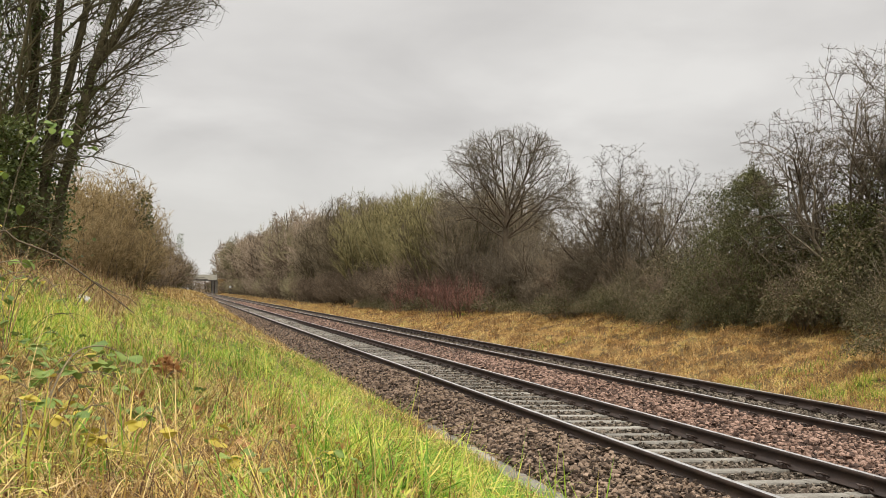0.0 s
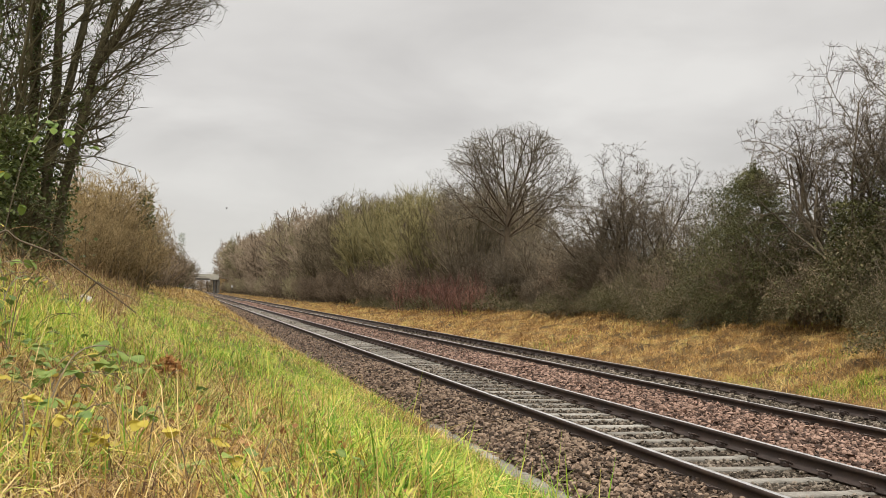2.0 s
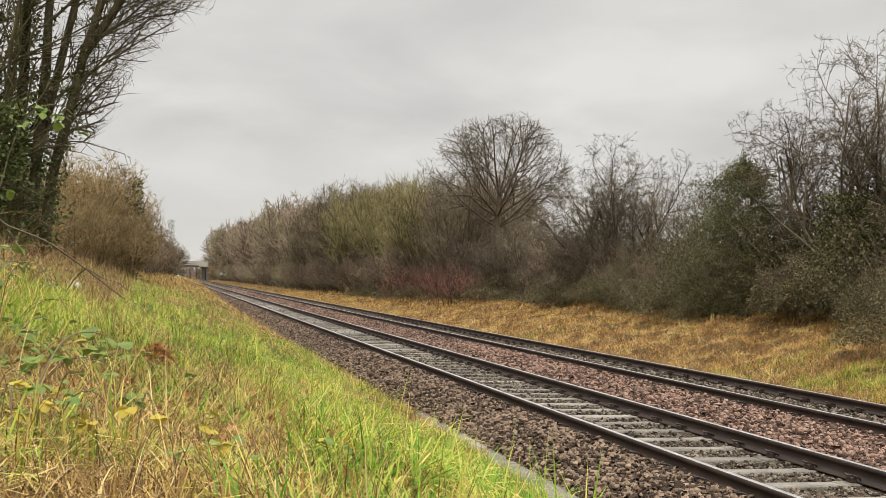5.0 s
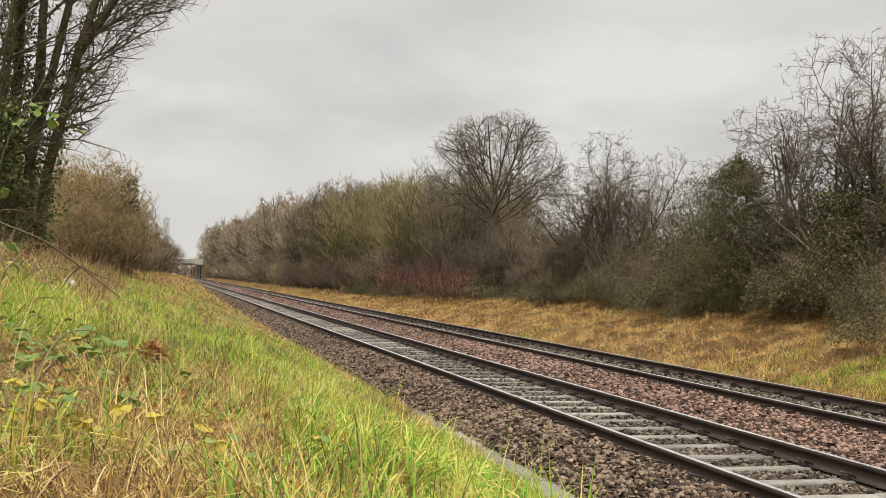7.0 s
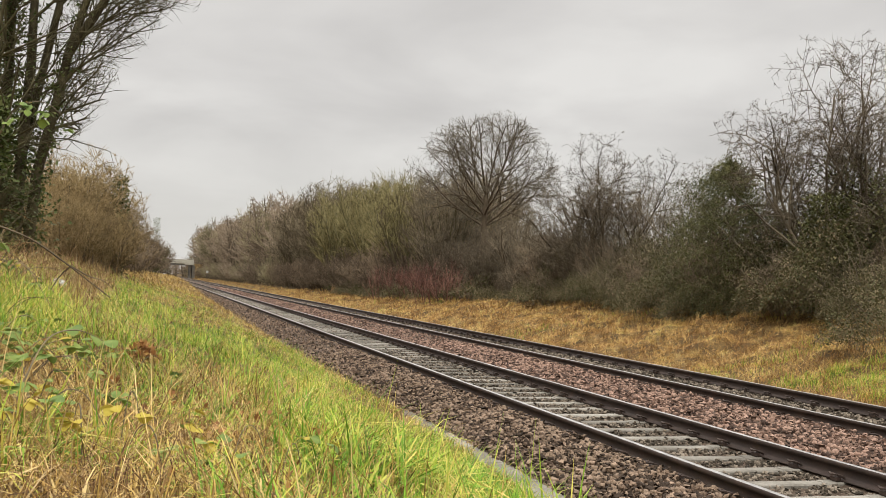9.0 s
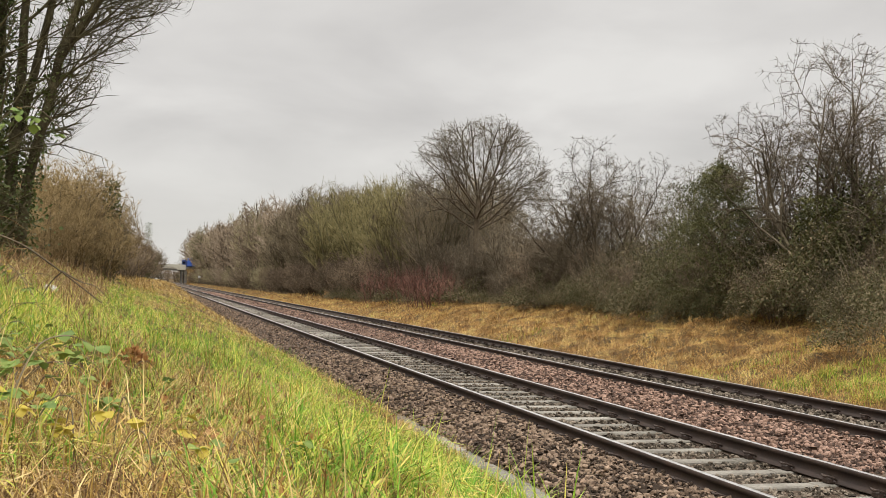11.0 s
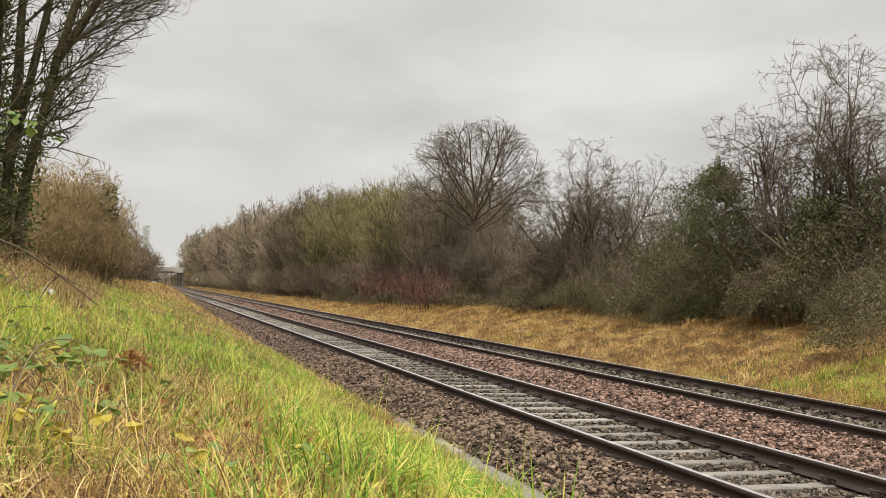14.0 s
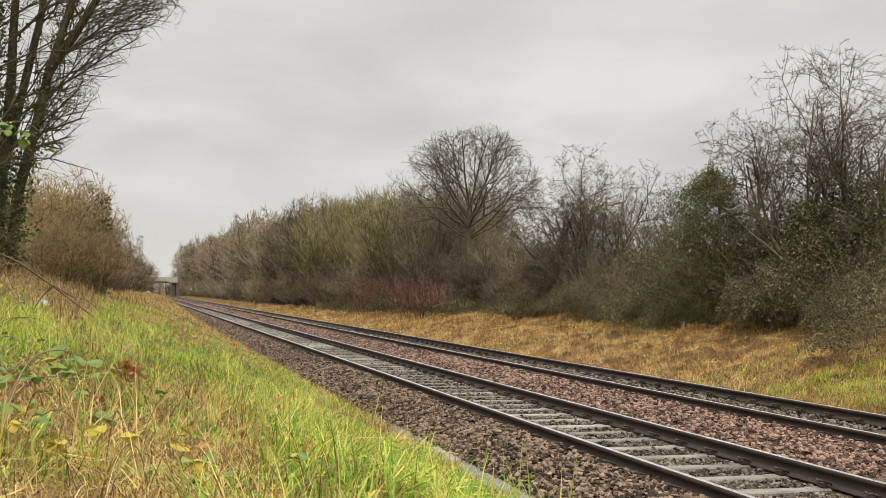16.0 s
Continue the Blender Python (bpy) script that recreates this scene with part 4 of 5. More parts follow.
def grass(name, points, height, width, mat, label, seed, droop=0.6, segs=3, lean0=0.35, flow=0.0):
    """Bent, tapering blades at the given (x, y) points, each a strip of its own."""
    r = np.random.default_rng(seed)
    n = len(points)
    z = np.array([ground_z(a, b) for a, b in points])
    root = np.column_stack([points, z - 0.01])
    far = np.clip(points[:, 1] / 12.0, 1.0, 9.0)
    tuft = np.array([0.9 + 0.8 * min(0.35, max(-0.4, hills(a, b, 1.5, 31.0) + 0.5 * hills(a, b, 4.0, 32.0))) for a, b in points])
    h = height * r.uniform(0.35, 1.15, n) * tuft
    w = width * r.uniform(0.6, 1.3, n) * far ** 0.8
    yaw = r.uniform(0, 2 * np.pi, n)
    if flow:  # blades of a tussock fall the same way
        way = np.array([hills(a, b, 1.5, 21.0) + 0.6 * hills(a, b, 4.2, 22.0) for a, b in points]) * 7.0
        yaw = way + r.normal(0, flow, n)
    lean, bend = np.abs(r.normal(lean0, 0.35, n)), np.abs(r.normal(droop, 0.45, n))
    out = np.stack([np.cos(yaw), np.sin(yaw), np.zeros(n)], 1)
    face = yaw + np.pi / 2 + r.normal(0, 0.5, n)
    side = np.stack([np.cos(face), np.sin(face), r.normal(0, 0.2, n)], 1)
    rows, p = [], root
    ang = lean
    for k in range(segs):
        ww = w * (1 - (k / segs) ** 1.6) * 0.5
        rows += [p + side * ww[:, None], p - side * ww[:, None]]
        p = p + (out * np.sin(ang)[:, None] + np.array([[0, 0, 1.0]]) * np.cos(ang)[:, None]) * (h / segs)[:, None]
        ang = ang + bend
    rows.append(p)
    m = 2 * segs + 1
    v = np.stack(rows, 1).reshape(-1, 3)
    k = (np.arange(n) * m)[:, None]
    quads = np.concatenate([k + np.array([[2 * i, 2 * i + 1, 2 * i + 3, 2 * i + 2]]) for i in range(segs - 1)]) if segs > 1 else None
    tris = k + np.array([[2 * segs - 2, 2 * segs - 1, 2 * segs]])
    return tagged(new(name, make_mesh(name, v, quads, tris, [mat])), label, "grass", kind="stuff")


def strew(n, y0, y1, left, right, seed, power=1.0, keep=None, clump=0.0):
    """Points over a strip, thinning with distance; keep: a test on x, y; clump: how far blades gather in tufts."""
    r = np.random.default_rng(seed)
    u = r.random(n)
    y = y0 * (y1 / y0) ** (u ** power)
    lo, hi = left(y), right(y)
    x = lo + (hi - lo) * r.random(n)
    if clump:
        c = r.random(max(1, n // 14))
        i = r.integers(0, len(c), n)
        cy, cx = y[i], x[i]
        s = clump * np.clip(cy / 6.0, 1, 6)
        x, y = cx + r.normal(0, 1, n) * s, cy + r.normal(0, 1, n) * s
    pts = np.column_stack([x, y])
    if keep:
        pts = pts[np.array([keep(a, b) for a, b in pts])]
    return pts


def bank_left(y):
    return -0.19 * y - 0.5


def bank_right(y):
    return np.where(y < 12.8, 3.06, 3.4) + 0.12 * np.sin(y * 1.3) + 0.08 * np.sin(y * 3.1)


def lush_here(x, y):
    return math.hypot(x, y) > 1.25 and hills(x, y, 0.55, 2.0) + 0.45 * hills(x, y, 1.9, 5) > -0.18 + (0.5 if x < 0.4 and y < 4.0 else 0) + 0.36 * max(0, x - 2.6) + (0.25 if y > 30 else 0)


def straw_here(x, y):
    return math.hypot(x, y) > 1.25 and hills(x, y, 0.55, 2.0) + 0.3 * hills(x, y, 1.3, 8) < 0.24 - (0.1 if 0.7 < x < 2.5 and y < 14 else 0) + 0.5 * max(0, x - 2.3) + (0.5 if y > 25 else 0) + (0.2 if y < 4.2 and x < 0.6 else 0)


grass("bank_grass", strew(84000, 1.3, 45, bank_left, bank_right, 101, 0.85, lush_here, 0.035), 0.27, 0.0054, LUSH, "rough green and yellow grass on the bank", 1, 0.95, 3, lean0=0.65, flow=0.8)
grass("dead_bank_grass", strew(88000, 1.3, 60, bank_left, bank_right, 102, 0.85, straw_here, 0.04), 0.28, 0.0038, STRAW, "tangled straw-coloured dead grass on the bank", 2, 1.1, 3, lean0=0.75, flow=1.4)
grass("dead_bank_grass", strew(7000, 1.7, 6.5, bank_left, lambda y: 0.95 - 0.05 * y, 109, 0.8, None, 0.06), 0.36, 0.004, STRAW, "long arching straws of dead grass", 10, 0.62, 5, lean0=0.5, flow=1.2)
grass("bank_grass", np.column_stack([np.random.default_rng(9).uniform(-6, 3, 22000), np.random.default_rng(10).uniform(-7, 1.3, 22000)]), 0.14, 0.009, LUSH, "short trodden grass on the bank", 8, 0.8, 2)
grass("bank_grass", strew(12000, 1.5, 30, bank_left, bank_right, 103, 0.8, lush_here, 0.03), 0.33, 0.0062, LUSH, "tufts of long bright green grass on the bank", 3, 0.75)
grass("dead_bank_grass", strew(22000, 35, 330, lambda y: -3.0 + 0 * y, bank_right, 104), 0.32, 0.005, STRAW, "pale dead grass along the far bank", 4, 0.6, 2)
grass("bank_grass", strew(3200, 5.6, 9.0, lambda y: -0.19 * y - 0.1, lambda y: -0.35 - 0.03 * y, 108, 1.0, None, 0.05), 0.34, 0.0065, LUSH, "a bright green tuft of long grass below the scrub", 9, 0.6)
grass("bank_grass", strew(11000, 2.4, 11.0, lambda y: 0.35 + 0.03 * y, lambda y: np.minimum(2.9, 0.6 + 0.4 * y), 110, 0.9, None, 0.045), 0.32, 0.0078, LUSH, "bright green tufts of broad-bladed grass on the bank", 16, 0.8, 4, lean0=0.45, flow=0.7)
grass("trackside_grass", strew(3500, 7, 40, lambda y: bank_right(y) - 0.35, lambda y: bank_right(y) + 0.06, 105), 0.2, 0.006, STRAW, "yellow grass overhanging the cable trough", 5, 0.8)
grass("dead_bank_grass", strew(26000, 1.4, 8.0, bank_left, lambda y: 1.3 - 0.15 * y, 107, 0.8, None, 0.05), 0.26, 0.003, DEAD, "matted brown dead stems in the grass", 7, 1.0, lean0=0.8, flow=1.3)
grass("dead_bank_grass", strew(9000, 5.0, 34, bank_left, bank_right, 116, 0.9, None, 0.07), 0.3, 0.0045, DEAD, "brown dead tufts in the grass of the bank", 18, 0.8, 3, lean0=0.6, flow=0.8)
grass("dead_stems", strew(9000, 7, 34, bank_left, lambda y: -0.35 - 0.022 * y, 106, 0.7, lambda x, y: y > 9 or x < -0.9), 0.62, 0.006, DEAD, "dead brown bracken and bramble stems on the bank", 6, 0.7, lean0=0.5)


def verge_in(y):
    return 11.35 + 0.2 * np.sin(y * 0.7)


grass("verge_grass", strew(95000, 12, 120, verge_in, lambda y: 17.8 + 0 * y, 111, 0.9, None, 0.13), 0.40, 0.0054, VERGE, "long flopped straw-coloured grass on the verge", 11, 1.0, 2, lean0=0.9, flow=0.8)
grass("verge_grass", strew(70000, 12, 110, verge_in, lambda y: 17.8 + 0 * y, 115, 0.9, None, 0.2), 0.34, 0.0085, MATTED, "matted brown dead grass on the verge", 17, 0.7, 2, lean0=1.2, flow=0.6)
grass("verge_grass", strew(14000, 12, 90, verge_in, lambda y: 16.8 + 0 * y, 112, 0.9, lambda x, y: hills(x, y, 0.22, 6.0) > 0.4 or (12.0 < x < 14.4 and y < 18.3), 0.05), 0.3, 0.007, LUSH, "patches of green grass on the verge", 12, 0.5)
grass("verge_grass", strew(3600, 14.5, 18.6, lambda y: 12.1 + 0 * y, lambda y: 14.0 + 0 * y, 114, 1.0, None, 0.05), 0.26, 0.008, LUSH, "a patch of bright green grass on the verge", 14, 0.5)
grass("verge_grass", strew(12000, 90, 380, verge_in, lambda y: 15.2 + 0 * y, 113), 0.3, 0.006, VERGE, "pale grass beside the far line", 13, 0.6, 2)

grass("verge_grass", strew(9000, 12.5, 80, verge_in, lambda y: 17.4 + 0 * y, 117, 0.9, lambda x, y: hills(x, y, 0.5, 40.0) > -0.05, 0.16), 0.46, 0.006, DEAD, "brown dead tussocks on the verge", 19, 0.8, 3, lean0=0.6, flow=0.8)

# low scrub that closes the view under the bridge
for y in (430, 445, 460, 480):
    for x in np.arange(-14, 16, 3.0):
        if y > 460 or not 3.2 < x < 12:
            plant("scrub_bush", far_bush[rng.randrange(2)], x + rng.uniform(-1, 1), y, rng.uniform(0, 360), rng.uniform(1.6, 2.1), "distant brown scrub beyond the bridge", "bush", "scrub beyond the bridge")

# ---- small things on the bank ----


def leaflet(length, width, mat, name="leaf"):
    """A toothed oval leaf, folded along its rib and drooping at the tip."""
    n = 6
    verts, tris = [], []
    for i in range(n + 1):
        f = i / n
        w = width * math.sin(math.pi * min(1, f * 0.93 + 0.05)) ** 0.75 * (1.08 if i % 2 else 0.92)
        z = 0.10 * length * math.sin(f * 2.2) - 0.16 * length * f * f
        verts += [(f * length, -w, z + w * 0.12), (f * length, 0, z), (f * length, w, z + w * 0.12)]
    quads = [(3 * i + k, 3 * i + 3 + k, 3 * i + 4 + k, 3 * i + 1 + k) for i in range(n) for k in (0, 1)]
    return make_mesh(name, verts, quads, mats=[mat], smooth=True)


GREENS = [leaflet(0.036 + 0.007 * k, 0.0165 + 0.003 * k, LEAF) for k in range(3)]
GOLDS = [leaflet(0.034 + 0.006 * k, 0.016 + 0.0025 * k, GOLD) for k in range(2)]


def cane(points, r, name, mat, parent, seed=0):
    """A knobbly cane through the given points."""
    rr = random.Random(seed)
    pts = [Vector(p) for p in points]
    fine = []
    for i in range(len(pts) - 1):
        a, b = pts[max(0, i - 1)], pts[i]
        c, d = pts[i + 1], pts[min(len(pts) - 1, i + 2)]
        for k in range(5):
            t = k / 5
            fine.append(0.5 * ((2 * b) + (c - a) * t + (2 * a - 5 * b + 4 * c - d) * t * t + (3 * b - a - 3 * c + d) * t ** 3))
    fine.append(pts[-1])
    n, sides = len(fine), 5
    verts = []
    for i, p in enumerate(fine):
        d = (fine[min(i + 1, n - 1)] - fine[max(i - 1, 0)]).normalized()
        u = d.cross(Vector((0.31, 0.94, 0.12))).normalized()
        v, rad = d.cross(u), r * (1 - 0.65 * i / n) * rr.uniform(0.9, 1.12)
        verts += [p + (u * math.cos(k * 1.2566) + v * math.sin(k * 1.2566)) * rad for k in range(sides)]
    quads = [(i * sides + k, i * sides + (k + 1) % sides, (i + 1) * sides + (k + 1) % sides, (i + 1) * sides + k) for i in range(n - 1) for k in range(sides)]
    return part(name, make_mesh(name, verts, quads, mats=[mat], smooth=True), None, parent)


def bramble(x, y, spread, count, golden, seed, label, up=0.16):
    """A low bramble: thin canes with three-fingered leaves."""
    rr = random.Random(seed)
    ob = new("bramble_plant")
    base = Vector((x, y, ground_z(x, y)))
    ob.location = base
    for k in range(max(1, count // 4)):
        a = rr.uniform(0, 6.28)
        d = Vector((math.cos(a), math.sin(a), 0))
        cane([(0, 0, 0), d * spread * 0.4 + Vector((0, 0, up)), d * spread * 0.8 + Vector((0, 0, up * 1.1)), d * spread * 1.15 + Vector((0, 0, up * 0.6))], 0.0022, "cane", DARK, ob, seed + k)
    for k in range(count):
        a, f = rr.uniform(0, 6.28), rr.random() ** 0.6 * spread
        at = Vector((math.cos(a) * f, math.sin(a) * f, 0))
        at.z = ground_z(x + at.x, y + at.y) - base.z + up * rr.uniform(0.75, 1.25)
        turn = rr.uniform(0, 360)
        for j, bend in enumerate((-62, 0, 62) if rr.random() < 0.75 else (0,)):
            c = new("leaf", rr.choice(GOLDS if rr.random() < golden else GREENS))
            c.parent = ob
            c.matrix_basis = pose(*at, rr.uniform(-25, 25), rr.uniform(-15, 40), turn + bend) @ Matrix.Diagonal((*[rr.uniform(0.8, 1.1) * (1 if j == 1 else 0.85)] * 3, 1))
    return tagged(ob, label, "bramble", "brambles in the grass")


for x, y, s, n, g, label in (
        (-0.45, 3.7, 0.32, 18, 0.05, "low bramble with grey-green leaves in the grass"), (-0.28, 2.62, 0.16, 6, 0.35, "small bramble with yellowing leaves"), (0.05, 2.5, 0.12, 6, 0.6, "small bramble with yellowing leaves"),
        (-0.50, 4.05, 0.30, 20, 0.05, "low bramble with grey-green leaves in the grass"), (-0.34, 3.35, 0.22, 12, 0.1, "low bramble with grey-green leaves in the grass"),
        (-0.62, 4.5, 0.25, 12, 0.05, "low bramble with grey-green leaves in the grass"), (-0.40, 2.85, 0.16, 7, 0.3, "small bramble with yellowing leaves"),
        (-0.14, 2.47, 0.07, 4, 1.0, "bramble sprig with bright yellow leaves"), (-0.08, 3.02, 0.06, 3, 0.0, "bramble sprig with broad green leaves"),
        (-0.30, 2.32, 0.10, 5, 0.9, "bramble sprig with pale yellow leaves"), (0.19, 2.76, 0.12, 6, 0.55, "small bramble with yellowing leaves"),
        (0.43, 2.96, 0.10, 4, 0.35, "small bramble with yellowing leaves"), (-0.85, 6.2, 0.4, 16, 0.05, "low bramble with grey-green leaves in the grass"),
        (-0.1, 4.6, 0.25, 9, 0.05, "low bramble with grey-green leaves in the grass"), (-1.1, 8.0, 0.5, 18, 0.1, "low bramble with grey-green leaves in the grass")):
    bramble(x, y, s, n, g, int(1000 + 100 * (y + x)), label)


def arching_cane():
    """Two dark bare canes that arch over the grass from the scrub."""
    ob = new("bramble_cane")
    ob.location = (-0.72, 4.0, ground_z(-0.72, 4.0))
    o = ob.location
    long = [(-0.72, 4.0, 1.05), (-0.70, 4.0, 1.55), (-0.63, 4.0, 1.68), (-0.57, 4.0, 1.65), (-0.44, 4.0, 1.60), (-0.32, 4.0, 1.52), (-0.24, 4.0, 1.46), (-0.16, 4.0, 1.40)]
    cane([Vector(p) - o for p in long], 0.0052, "cane", DARK, ob, 4)
    cane([Vector(p) - o for p in [(-0.30, 4.0, 1.51), (-0.24, 4.03, 1.475), (-0.19, 4.06, 1.46), (-0.155, 4.08, 1.43)]], 0.003, "side_shoot", DARK, ob, 5)
    cane([Vector(p) - o for p in [(-0.30, 4.0, 1.51), (-0.34, 4.03, 1.47), (-0.37, 4.05, 1.42)]], 0.003, "side_shoot", DARK, ob, 6)
    return tagged(ob, "dark bare bramble cane arching over the grass", "bramble")


arching_cane()
for k, (x, y) in enumerate(((-1.0, 5.5), (-1.25, 7.0), (-0.95, 6.3), (-1.6, 9.0), (-0.75, 5.0), (-1.9, 10.5), (-2.2, 12.0), (-1.4, 11.0), (-2.6, 14.5), (-1.8, 13.0))):
    rr = random.Random(300 + k)
    ob = new("dead_cane")
    ob.location = (x, y, ground_z(x, y))
    for j in range(4):
        a, s = rr.uniform(0, 6.28), rr.uniform(0.25, 0.6)
        d = Vector((math.cos(a), math.sin(a), 0)) * s
        cane([(0, 0, -0.02), d * 0.25 + Vector((0, 0, s * 0.8)), d * 0.8 + Vector((0, 0, s * 0.95)), d * 1.4 + Vector((0, 0, s * 0.5))], 0.0026, "stem", DARK if j % 2 else TAN, ob, k * 10 + j)
    tagged(ob, "dead brown bramble stems above the grass", "bramble", "dead stems on the bank")


def tall_bramble(x, y, height, stems, per, seed, label):
    """Upright bramble canes that arch over, with single and three-fingered leaves along them."""
    rr = random.Random(seed)
    ob = new("bramble_bush")
    ob.location = (x, y, ground_z(x, y))
    for k in range(stems):
        a = rr.uniform(0, 6.28)
        d, top = Vector((math.cos(a), math.sin(a), 0)) * rr.uniform(0.12, 0.4), height * rr.uniform(0.55, 1.0)
        root = Vector((rr.gauss(0, 0.12), rr.gauss(0, 0.12), -0.03))
        line = [root, root + d * 0.25 + Vector((0, 0, top * 0.5)), root + d * 0.6 + Vector((0, 0, top * 0.92)), root + d * 1.1 + Vector((0, 0, top)), root + d * 1.6 + Vector((0, 0, top * 0.86))]
        cane(line, 0.0034, "cane", DARK if k % 3 else TAN, ob, seed + k)
        for _ in range(per):
            f = rr.uniform(1.2, 3.99)
            i = int(f)
            at = line[i].lerp(line[i + 1], f - i) + Vector((rr.gauss(0, 0.03), rr.gauss(0, 0.03), rr.gauss(0, 0.02)))
            turn = rr.uniform(0, 360)
            for j, bend in enumerate((0, -62, 62) if rr.random() < 0.5 else (0,)):
                c = new("leaf", rr.choice(GOLDS if rr.random() < 0.12 else GREENS))
                c.parent = ob
                c.matrix_basis = pose(*at, rr.uniform(-30, 30), rr.uniform(-10, 55), turn + bend) @ Matrix.Diagonal((*[rr.uniform(0.7, 1.15)] * 3, 1))
    return tagged(ob, label, "bramble", "brambles in the grass")


tall_bramble(-0.98, 5.35, 1.25, 7, 12, 501, "tall bramble with yellow-green leaves at the edge of the scrub")
tall_bramble(-1.28, 6.2, 1.1, 6, 10, 502, "tall bramble with yellow-green leaves at the edge of the scrub")
tall_bramble(-0.86, 4.3, 0.55, 6, 8, 503, "low bramble with grey-green leaves and bare canes")
tall_bramble(-0.52, 3.1, 0.42, 5, 7, 504, "low bramble with grey-green leaves and bare canes")


def dock_clump():
    """A rust-brown clump of dead dock leaves."""
    r = np.random.default_rng(44)
    n = 420
    a, f = r.uniform(0, 6.28, n), r.random(n) ** 0.6
    pts = np.stack([np.cos(a) * f * 0.10, np.sin(a) * f * 0.09, 0.02 + 0.09 * (1 - f ** 2) * r.random(n) ** 0.4], 1)
    ob = new("dock_clump", leaf_mesh("dock_clump", pts, 0.05, RUSTLEAF, 45, 0.9))
    ob.location = (-0.07, 6.4, ground_z(-0.07, 6.4))
    return tagged(ob, "rust-brown clump of dead dock leaves", "plant")


RUSTLEAF = blades("rusty_dead_leaves", [(0.0, (0.20, 0.085, 0.032)), (0.4, (0.42, 0.21, 0.08)), (0.9, (0.55, 0.36, 0.17))], 0.4, 3.0, 0.6, 0.8)
dock_clump()


def fallen_leaves():
    """Brown and rusty dead leaves lying in the thatch."""
    r = np.random.default_rng(61)
    x, y = r.uniform(-0.9, 0.7, 700), 2.3 + 4.0 * r.random(700)
    keep = [hills(a, b, 1.1, 12.0) > 0.02 for a, b in zip(x, y)]
    pts = np.array([(a, b, ground_z(a, b) + r.uniform(0.02, 0.11)) for a, b, k in zip(x, y, keep) if k])
    return tagged(new("fallen_leaves", leaf_mesh("fallen_leaves", pts, 0.034, RUSTLEAF, 62, 0.7)), "rusty dead leaves lying in the matted grass", "leaves", kind="stuff")


fallen_leaves()

WHITE = two_scale("dirty_white_plastic", (0.3, 0.3, 0.29), (0.48, 0.48, 0.47), (0.65, 0.65, 0.66), 14.0, 0.4, 0.01)


def litter():
    """A crumpled white plastic bag caught in the grass."""
    bm = bmesh.new()
    bmesh.ops.create_icosphere(bm, subdivisions=3, radius=0.066)
    for v in bm.verts:
        k = 1 + 0.6 * noise.noise(v.co * 14) + 0.25 * noise.noise(v.co * 33)
        v.co = Vector((v.co.x * 0.95 * k, v.co.y * 0.8 * k, max(-0.03, v.co.z * 0.6 * k)))
    ob = part("plastic_bag", bm, WHITE, None)
    ob.location = (-0.9, 10.6, ground_z(-0.9, 10.6) + 0.13)
    return tagged(ob, "crumpled white plastic bag lying in the grass", "litter")


litter()


def stump():
    ob = new("tree_stump")
    x, y = 15.7, 94.0
    ob.location = (x, y, ground_z(x, y))
    bm = rod(0.5, 1.0, (0, 0, 0.4), sides=14, end=0.38)
    for v in bm.verts:
        v.co += Vector((noise.noise(v.co * 3), noise.noise(v.co * 3 + Vector((5, 0, 0))), noise.noise(v.co * 2))) * 0.12
    part("bole", bm, TAN, ob)
    tagged(part("ivy_tangle", leaf_mesh("ivy_tangle", np.random.default_rng(3).normal(0, (0.5, 0.5, 0.2), (500, 3)) + np.array([0, 0, 0.6]), 0.12, BRAMBLE, 3), None, ob), kind="stuff")
    return tagged(ob, "pale tree stump with brambles on the verge", "stump")


stump()


def lineside_post():
    ob = new("lineside_sign")
    x, y = 13.6, 300.0
    ob.location = (x, y, ground_z(x, y))
    part("post", rod(0.09, 2.4, (0, 0, 1.1), sides=10), DULL, ob)
    part("plate", block((0.6, 0.06, 0.55), (0, -0.1, 2.3), 0.01), WHITE, ob, "white plate")
    return tagged(ob, "small white lineside sign on a post", "sign")


lineside_post()

# ---- the lorry on the bridge and the bird ----
BLUE, _, bb = material("blue_curtain", 0.45)
link(_, ramp(_, [(0.3, (0.035, 0.09, 0.38)), (0.7, (0.06, 0.14, 0.52))], noise_of(_, place(_), 1.5)), bb.inputs["Base Color"])
NAVY, _, nb = material("navy_cab_paint", 0.3)
link(_, ramp(_, [(0.3, (0.02, 0.035, 0.12)), (0.7, (0.03, 0.05, 0.17))], noise_of(_, place(_), 1.5)), nb.inputs["Base Color"])
TYRE = two_scale("tyre_rubber", (0.015, 0.015, 0.015), (0.025, 0.025, 0.025), (0.04, 0.04, 0.04), 5.0, 0.9, 0.002)
GLASS, _, gb = material("dark_window_glass", 0.05)
gb.inputs["Base Color"].default_value = (0.02, 0.025, 0.03, 1)
gb.inputs["Transmission Weight"].default_value = 0.6


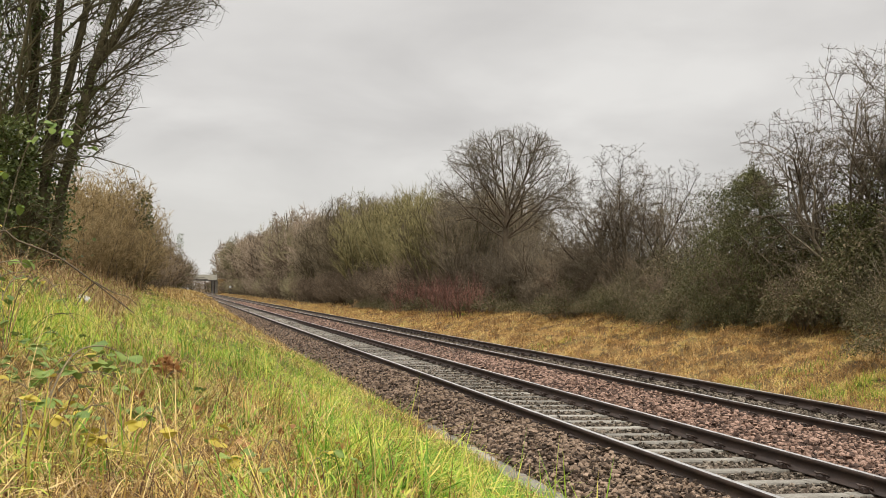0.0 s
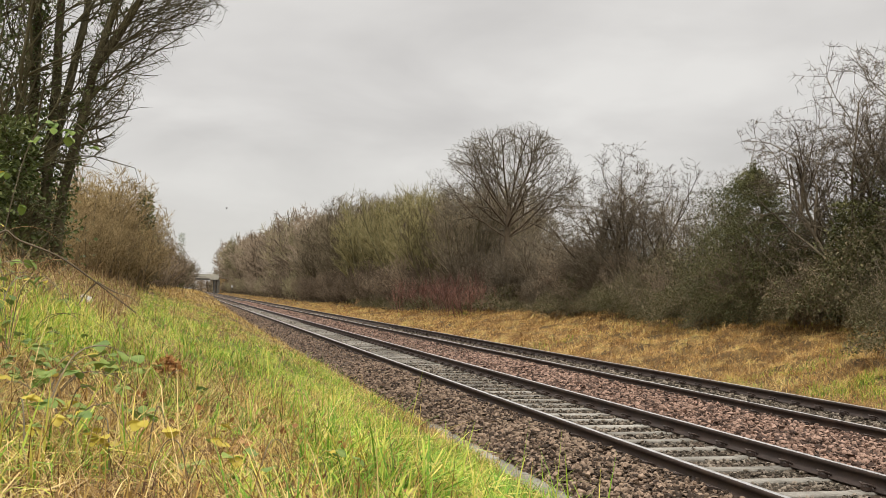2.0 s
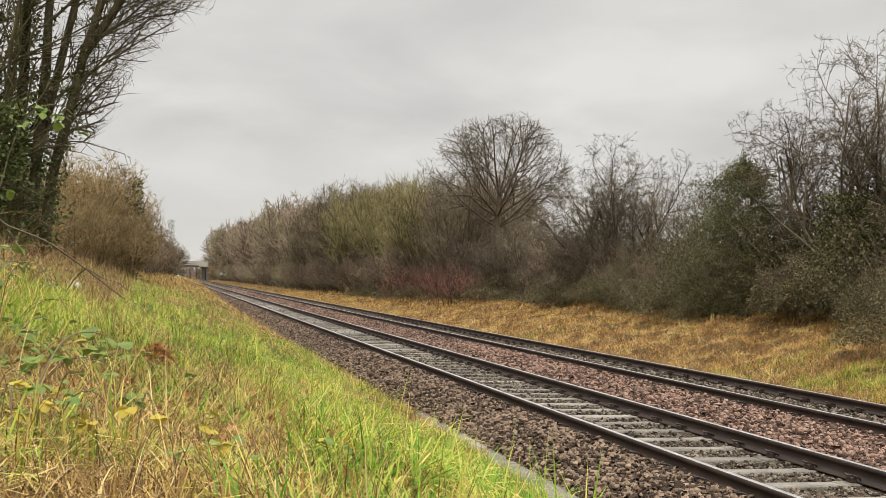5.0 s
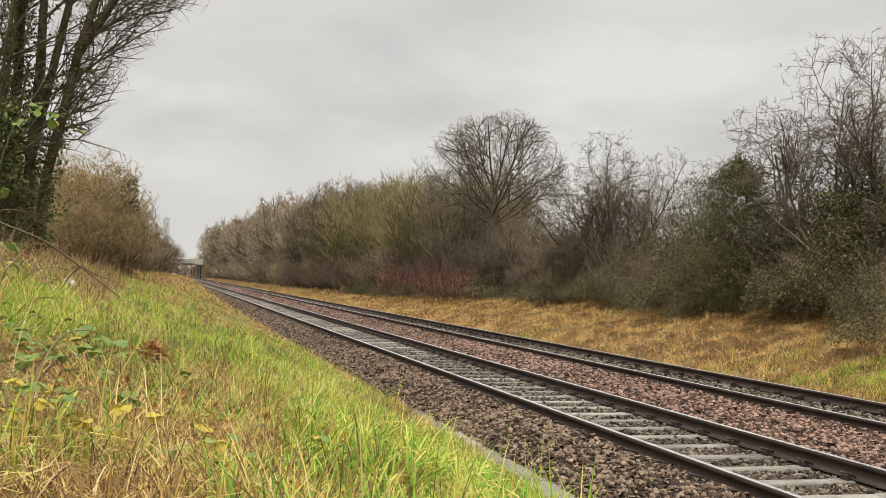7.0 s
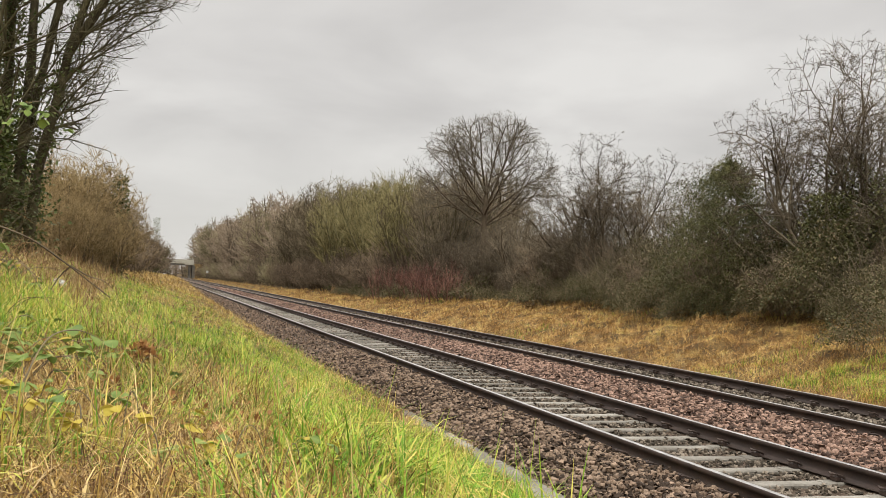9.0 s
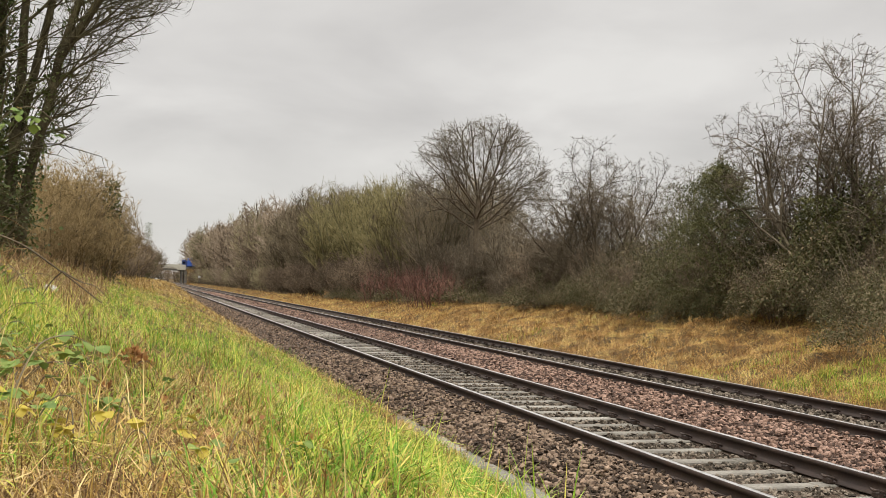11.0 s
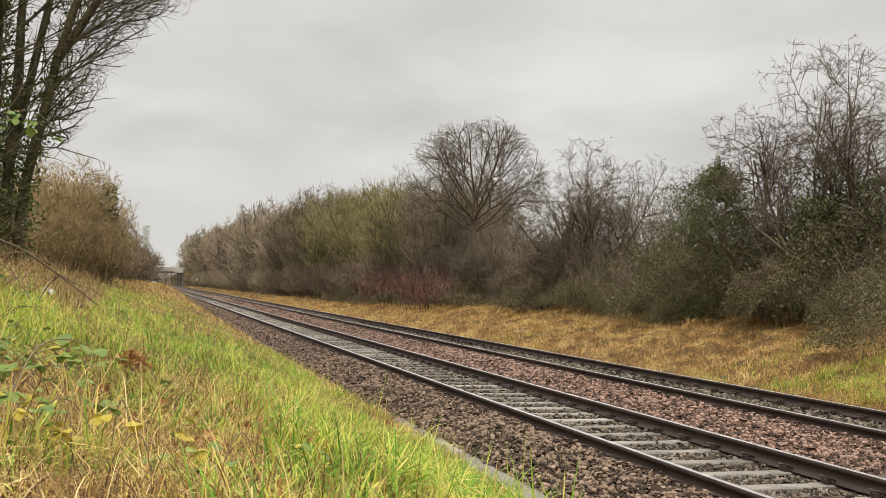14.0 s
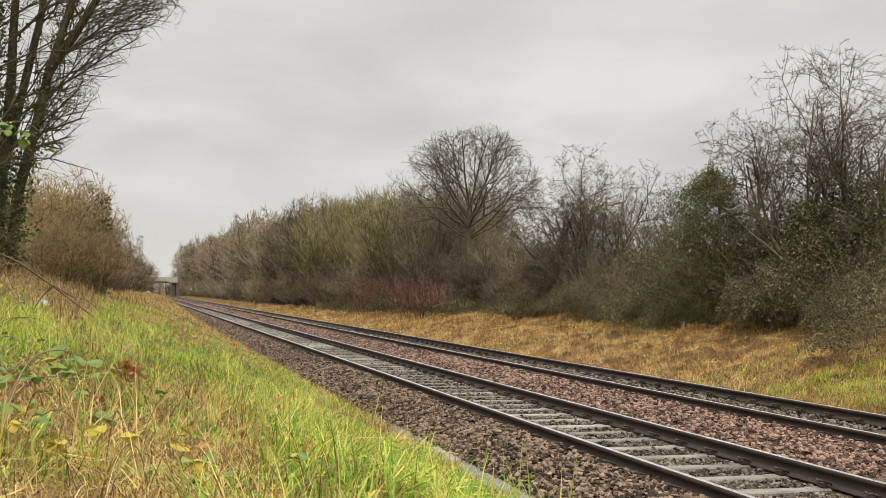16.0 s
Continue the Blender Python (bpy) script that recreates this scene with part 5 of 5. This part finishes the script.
def lorry():
    """A blue box lorry, nose towards -x."""
    ob = new("lorry")
    part("chassis", block((10.2, 0.9, 0.3), (5.2, 0, 0.75), 0.03), TYRE, ob)
    cab = part("cab", block((2.0, 2.4, 2.6), (1.0, 0, 1.9), 0.18), NAVY, ob, "navy blue cab")
    part("windscreen", block((0.06, 2.1, 0.9), (-0.02, 0, 2.15), 0.02), GLASS, cab)
    for y in (-1.215, 1.215):
        part("side_window", block((0.9, 0.04, 0.7), (0.75, y, 2.15), 0.02), GLASS, cab)
    part("bumper", block((0.25, 2.4, 0.4), (-0.05, 0, 0.6), 0.05), TYRE, cab)
    part("cargo_box", block((7.45, 2.5, 2.75), (5.62, 0, 2.30), 0.05), BLUE, ob, "blue curtain-sided load box")
    part("tail_box", block((1.9, 2.5, 2.75), (10.32, 0, 2.30), 0.05), WHITE, ob, "white rear body section")
    for x in (1.1, 7.6, 8.8):
        for y in (-1.05, 1.05):
            w = part("wheel", rod(0.5, 0.3, (0, 0, 0), (90, 0, 0), 20), TYRE, ob)
            w.location = (x, y, 0.5)
            part("hub", rod(0.22, 0.32, (0, 0, 0), (90, 0, 0), 12), WHITE, w)
    return tagged(ob, "blue lorry with a white tail crossing the bridge", "lorry")


def bird():
    """A dark pigeon in flight, beak towards +x."""
    ob = new("bird")
    bm = bmesh.new()
    bmesh.ops.create_uvsphere(bm, u_segments=12, v_segments=8, radius=0.08)
    for v in bm.verts:
        v.co.x *= 2.0 if v.co.x > 0 else 2.6
        v.co.y *= 0.75
        v.co.z *= 0.7
    part("body", bm, FEATHER, ob)
    part("head", block((0.09, 0.06, 0.06), (0.22, 0, 0.03), 0.02), FEATHER, ob)
    part("tail", block((0.22, 0.14, 0.02), (-0.32, 0, 0), 0.005), FEATHER, ob)
    wings = []
    for side in (-1, 1):
        v = [(0.12, 0, 0), (-0.14, 0, 0), (-0.16, side * 0.25, 0.01), (-0.08, side * 0.48, 0), (0.0, side * 0.46, 0), (0.1, side * 0.25, 0.01)]
        v += [(a, b, c + 0.012) for a, b, c in v]
        bmw = bmesh.new()
        vs = [bmw.verts.new(p) for p in v]
        bmw.faces.new(vs[:6]), bmw.faces.new(vs[11:5:-1])
        for i in range(6):
            k = (i + 1) % 6
            bmw.faces.new((vs[i], vs[6 + i], vs[6 + k], vs[k]))
        wings.append(part("wing", bmw, FEATHER, ob))
    return tagged(ob, "dark bird flying over the line", "bird"), wings


FEATHER = two_scale("dark_feathers", (0.02, 0.02, 0.02), (0.045, 0.042, 0.04), (0.09, 0.085, 0.08), 8.0, 0.8, 0.0)
THE_LORRY = lorry()
THE_BIRD, WINGS = bird()

grass("ballast_weeds", np.column_stack([np.random.default_rng(5).normal(3.72, 0.06, 90), np.random.default_rng(6).normal(10.3, 0.16, 90)]) + 0.0, 0.24, 0.005, LUSH, "a small green weed growing in the ballast", 15, 0.5)

# ---- what moves ----


def motions():
    road = BY + 3.0
    # the lorry drives across the bridge at 14 m/s behind the woods on both sides
    walk(THE_LORRY, [(t, pose(5.6 - 13.7 * (t - 11.4), road, 5.05)) for t in (0.0, 16.0)])
    # the bird crosses the sky and passes behind the wood
    walk(THE_BIRD, [(t, pose(-4.2 + 22.2 * (t - 1.4), 240.0, 18.7 + 1.75 * (t - 1.4), 0, 0, 0)) for t in (0.0, 1.4, 3.0, 16.0)])
    beat = (38, 5, -28)
    for wing, side in zip(WINGS, (-1, 1)):
        walk(wing, [(0.1 * i, pose(0, side * 0.03, 0.01, side * beat[i % 3])) for i in range(161)])


motions()
